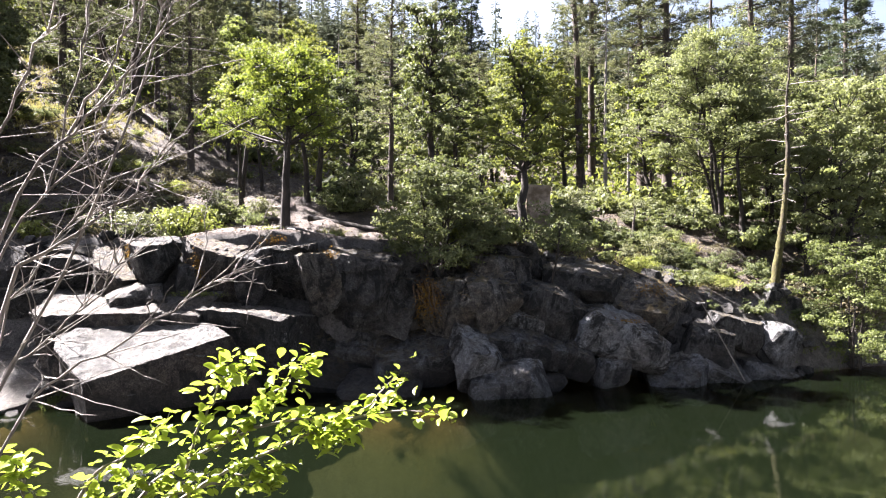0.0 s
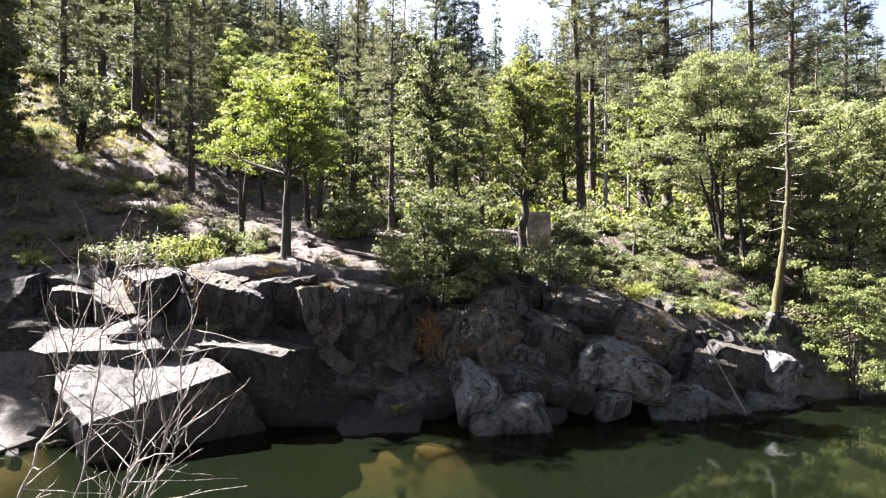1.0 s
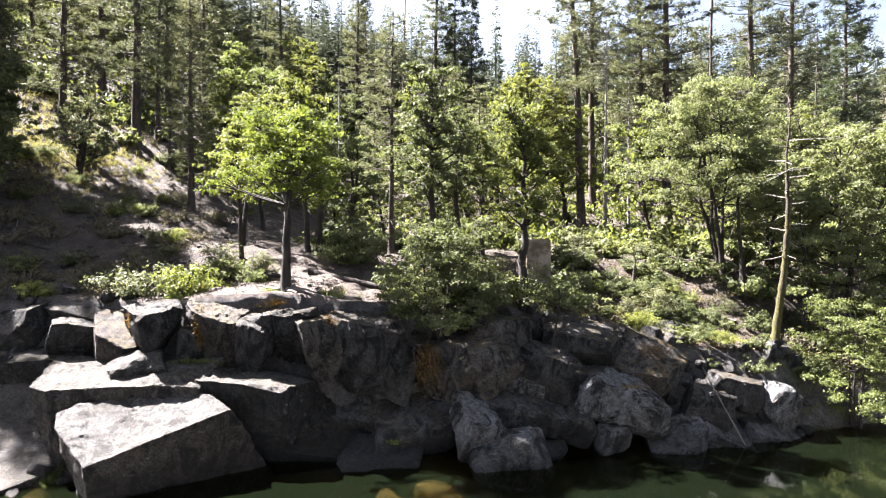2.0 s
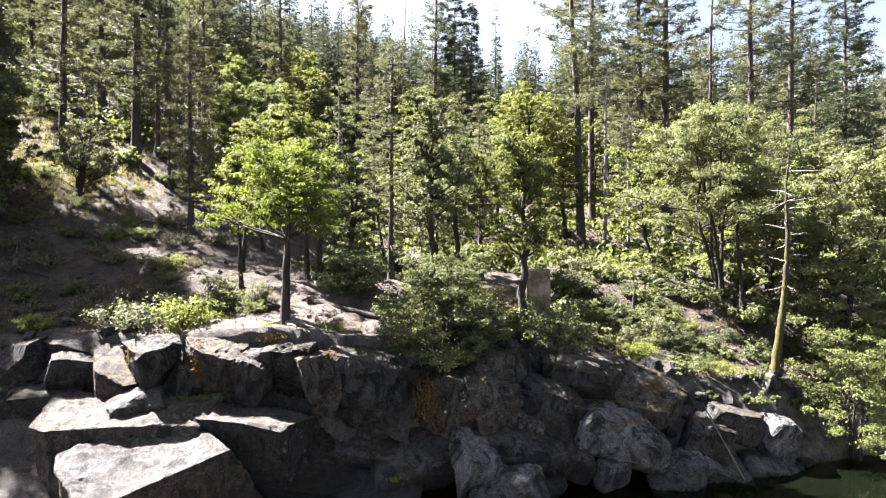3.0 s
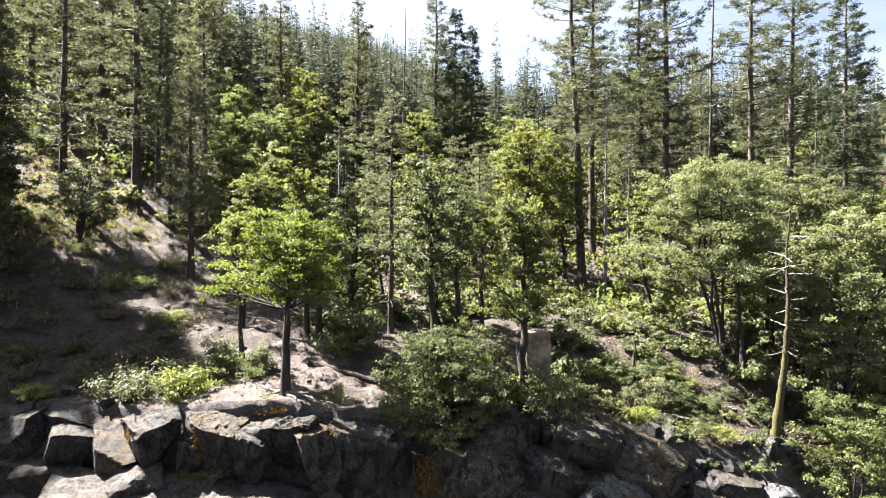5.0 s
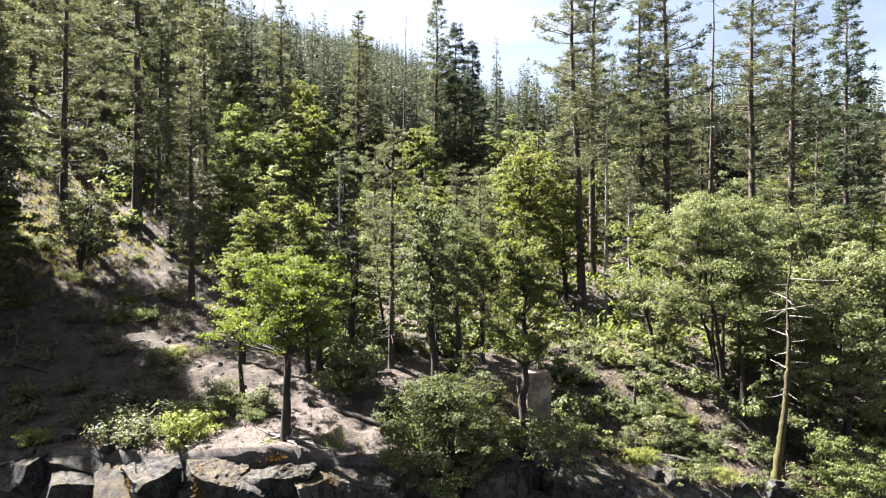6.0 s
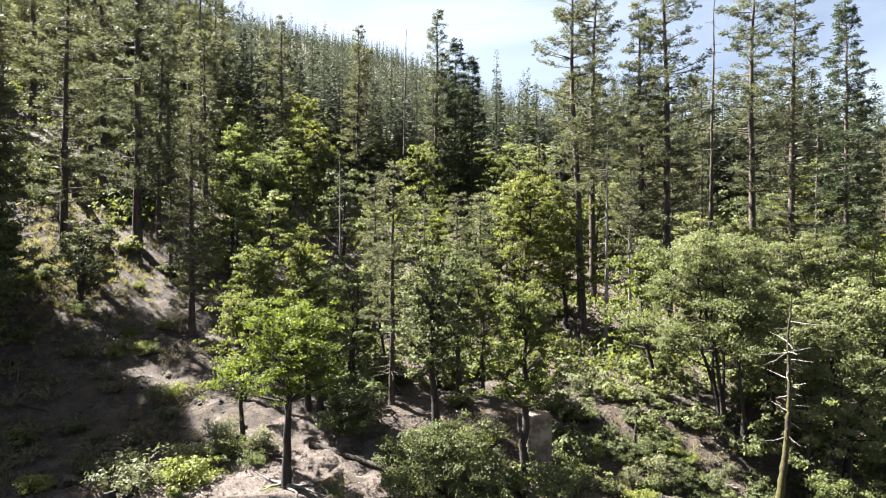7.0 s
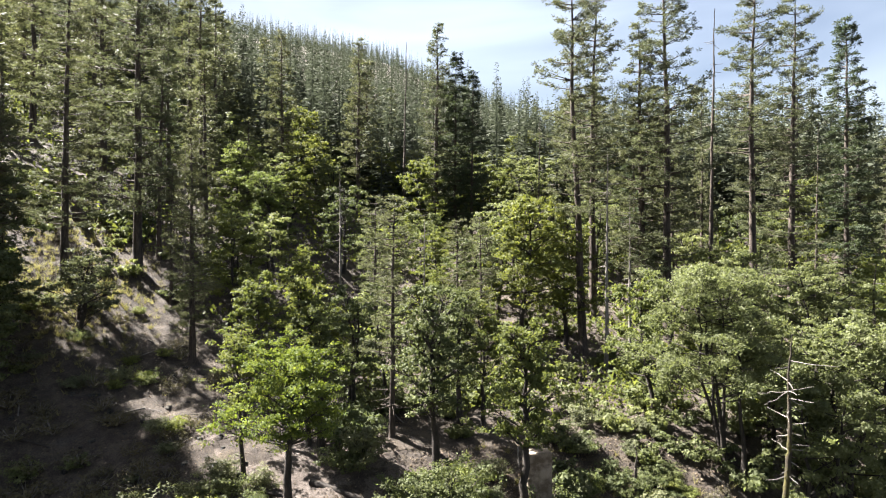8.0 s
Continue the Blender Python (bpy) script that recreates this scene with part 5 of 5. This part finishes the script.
RUSTY = "rust-brown moss on the edge of the cliff"
moss_patch(-10.66, 26.05, 5.65, 0.12, 0.14, 0.42, 420, RUST, RUSTY, 1)
moss_patch(-10.6, 25.98, 5.0, 0.09, 0.08, 0.25, 200, RUST, RUSTY, 2)
moss_patch(-13.36, 25.62, 5.85, 0.14, 0.08, 0.2, 240, RUST, RUSTY, 3)
moss_patch(-7.8, 27.3, 6.4, 0.3, 0.1, 0.12, 260, RUST, RUSTY, 4)
moss_patch(-4.85, 26.4, 5.7, 0.25, 0.12, 0.14, 280, RUST, RUSTY, 5)
moss_patch(9.9, 27.95, 4.1, 0.5, 0.2, 0.2, 320, RUST, "rust-brown litter on the top of a boulder", 6)
moss_patch(8.1, 26.4, 2.82, 0.5, 0.2, 0.06, 260, RUST, "rust-brown litter on the top of a boulder", 7)
moss_patch(-2.0, 25.05, 0.8, 0.2, 0.1, 0.05, 160, YELLOW_LEAF, "yellow-green moss on a slab by the water", 8)
moss_patch(-10.2, 25.75, 4.05, 0.35, 0.12, 0.06, 220, YELLOW_LEAF, "yellow-green tuft of plants on the ledge", 9)
moss_patch(-11.0, 25.6, 4.08, 0.3, 0.12, 0.06, 180, YELLOW_LEAF, "yellow-green tuft of plants on the ledge", 10)
moss_patch(-8.1, 28.0, 6.9, 0.25, 0.2, 0.1, 220, YELLOW_LEAF, "green tuft of plants at the foot of the oak", 11)


# ---- near bank: leafy alder branch and dead shrub ----
def leaf_blade(length, width, fold, curl, seed):
    """One leaf: blade folded along its midrib, with a bowed tip."""
    v, f = [], []
    for i, w in enumerate((0.0, 0.6, 0.95, 1.0, 0.78, 0.22)):
        t = i / 5
        z = -curl * t * t * length
        v += [(-w * width / 2, t * length, z + fold * w * width), (0, t * length, z), (w * width / 2, t * length, z + fold * w * width)]
    for i in range(5):
        a = i * 3
        f += [(a, a + 1, a + 4, a + 3), (a + 1, a + 2, a + 5, a + 4)]
    s = Soup()
    s.add(v, f)
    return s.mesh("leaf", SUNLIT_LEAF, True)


LEAVES = [leaf_blade(0.085, 0.048, 0.22, 0.2, 1), leaf_blade(0.072, 0.044, 0.1, 0.4, 2), leaf_blade(0.095, 0.052, 0.3, 0.1, 3), leaf_blade(0.05, 0.028, 0.15, 0.25, 4)]


def near(px, py, d, eye=6.0):
    return np.array([(px - 784) / 1059.5 * d, d, eye - (py - 441) / 1059.5 * d])


def spline(pts, n):
    pts = np.asarray(pts, float)
    t = np.linspace(0, len(pts) - 1, n)
    k = np.arange(len(pts))
    p = np.stack([np.interp(t, k, pts[:, i]) for i in range(3)], 1)
    for _ in range(2):
        p[1:-1] = (p[:-2] + 2 * p[1:-1] + p[2:]) / 4
    return p


def leafy_branch():
    rg = np.random.default_rng(3)
    ob = thing("alder_shrub", -1.7, 2.2, gz_at(-1.7, 2.2), "leafy alder shrub with bright sunlit yellow-green leaves", "shrub", "shrubs")
    base = np.array(ob.location)
    root = base + np.array([0, 0, -0.1])
    ways = [
        [root, near(180, 900, 2.5), near(400, 775, 2.55), near(520, 742, 2.57), near(640, 738, 2.57), near(700, 665, 2.57)],
        [root, near(230, 930, 2.6), near(420, 820, 2.6), near(600, 745, 2.6), near(720, 720, 2.6), near(800, 742, 2.57)],
        [near(380, 800, 2.55), near(470, 720, 2.55), near(520, 660, 2.5), near(545, 640, 2.5)],
        [near(330, 830, 2.55), near(370, 720, 2.5), near(400, 655, 2.5), near(440, 640, 2.45)],
        [root, near(60, 960, 2.45), near(40, 850, 2.4), near(10, 820, 2.35)],
        [root, near(120, 930, 2.5), near(160, 840, 2.45), near(250, 790, 2.45), near(300, 730, 2.45)],
        [near(230, 900, 2.55), near(400, 850, 2.5), near(480, 830, 2.45), near(470, 870, 2.4)],
        [near(520, 742, 2.57), near(580, 780, 2.55), near(620, 760, 2.5)],
        [near(100, 930, 2.5), near(230, 860, 2.4), near(330, 850, 2.35)],
    ]
    for wi, w in enumerate(ways):
        p = spline(w, 22)
        p[2:-1] += rg.normal(size=(19, 3)) * 0.006
        s = Soup()
        r = 0.014 if wi < 2 or wi in (4, 5) else 0.007
        s.tube(p - base, np.linspace(r, 0.002, 22), 6)
        part("branch", s.mesh("branch", BLEACHED, True), ob)
        seen = [q for q in p if q[2] > 4.85 and q[0] > -2.0]
        for q in seen[2:]:
            for j in range(rg.integers(4, 9)):
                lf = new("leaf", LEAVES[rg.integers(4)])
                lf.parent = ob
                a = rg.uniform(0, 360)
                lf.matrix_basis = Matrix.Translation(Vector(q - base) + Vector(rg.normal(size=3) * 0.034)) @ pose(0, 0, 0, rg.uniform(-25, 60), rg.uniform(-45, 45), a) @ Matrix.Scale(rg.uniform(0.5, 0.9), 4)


leafy_branch()


def dead_shrub():
    rg = np.random.default_rng(8)
    ob = thing("dead_shrub", -1.85, 1.8, gz_at(-1.85, 1.8), "bare grey dead shrub with thin twigs", "shrub", "shrubs")
    base = np.array(ob.location)
    root = base + np.array([0, 0, -0.1])
    ways = [
        ([root, (-1.45, 1.95, 5.6), (-1.14, 2.0, 6.15), (-0.92, 2.0, 6.79), (-0.885, 2.0, 6.96), (-0.83, 2.0, 7.29)], 0.012),
        ([root, near(0, 480, 2.0), near(100, 440, 2.0), near(200, 365, 2.0), near(245, 340, 2.0), near(300, 250, 2.0)], 0.016),
        ([root, near(0, 360, 1.9), near(120, 240, 1.9), near(210, 150, 1.9), near(290, 50, 1.9), near(320, -20, 1.9)], 0.012),
        ([root, near(-20, 440, 2.1), near(80, 350, 2.1), near(180, 230, 2.1), near(250, 80, 2.1), near(265, -60, 2.1)], 0.011),
        ([root, near(10, 720, 1.75), near(130, 660, 1.75), near(290, 560, 1.75), near(370, 505, 1.75), near(451, 477, 1.75)], 0.010),
        ([root, near(-30, 300, 2.1), near(60, 100, 2.1), near(120, -60, 2.1), near(130, -160, 2.1)], 0.012),
        ([root, near(-10, 560, 2.2), near(110, 420, 2.2), near(170, 330, 2.2), near(180, 200, 2.2)], 0.010),
        ([near(80, 350, 2.1), near(150, 100, 2.1), near(170, -100, 2.1), near(200, -230, 2.1)], 0.008),
        ([near(120, 240, 1.9), near(230, 60, 1.9), near(240, -120, 1.9), near(250, -260, 1.9)], 0.008),
        ([root, near(0, 640, 2.0), near(90, 600, 2.0), near(180, 520, 2.0), near(230, 430, 2.0)], 0.009),
    ]
    for w, r in ways:
        p = spline(w, 20)
        p[2:-1] += rg.normal(size=(17, 3)) * 0.008
        s = Soup()
        s.tube(p - base, np.linspace(r * 0.55, 0.0014, 20), 6)
        stem = part("stem", s.mesh("stem", BLEACHED, True), ob)
        for i in range(5, 20):
            for j in range(rg.integers(1, 4)):
                d = (p[min(i + 1, 19)] - p[i - 1])
                d = d / np.linalg.norm(d) + rg.normal(size=3) * 0.6
                ln = rg.uniform(0.06, 0.36)
                q = wander(rg, p[i], p[i] + d / np.linalg.norm(d) * ln, 7, 0.010)
                s = Soup()
                s.tube(q - base, np.linspace(min(r * 0.25, 0.0025), 0.0008, 7), 4)
                part("twig", s.mesh("twig", BLEACHED), stem)


dead_shrub()
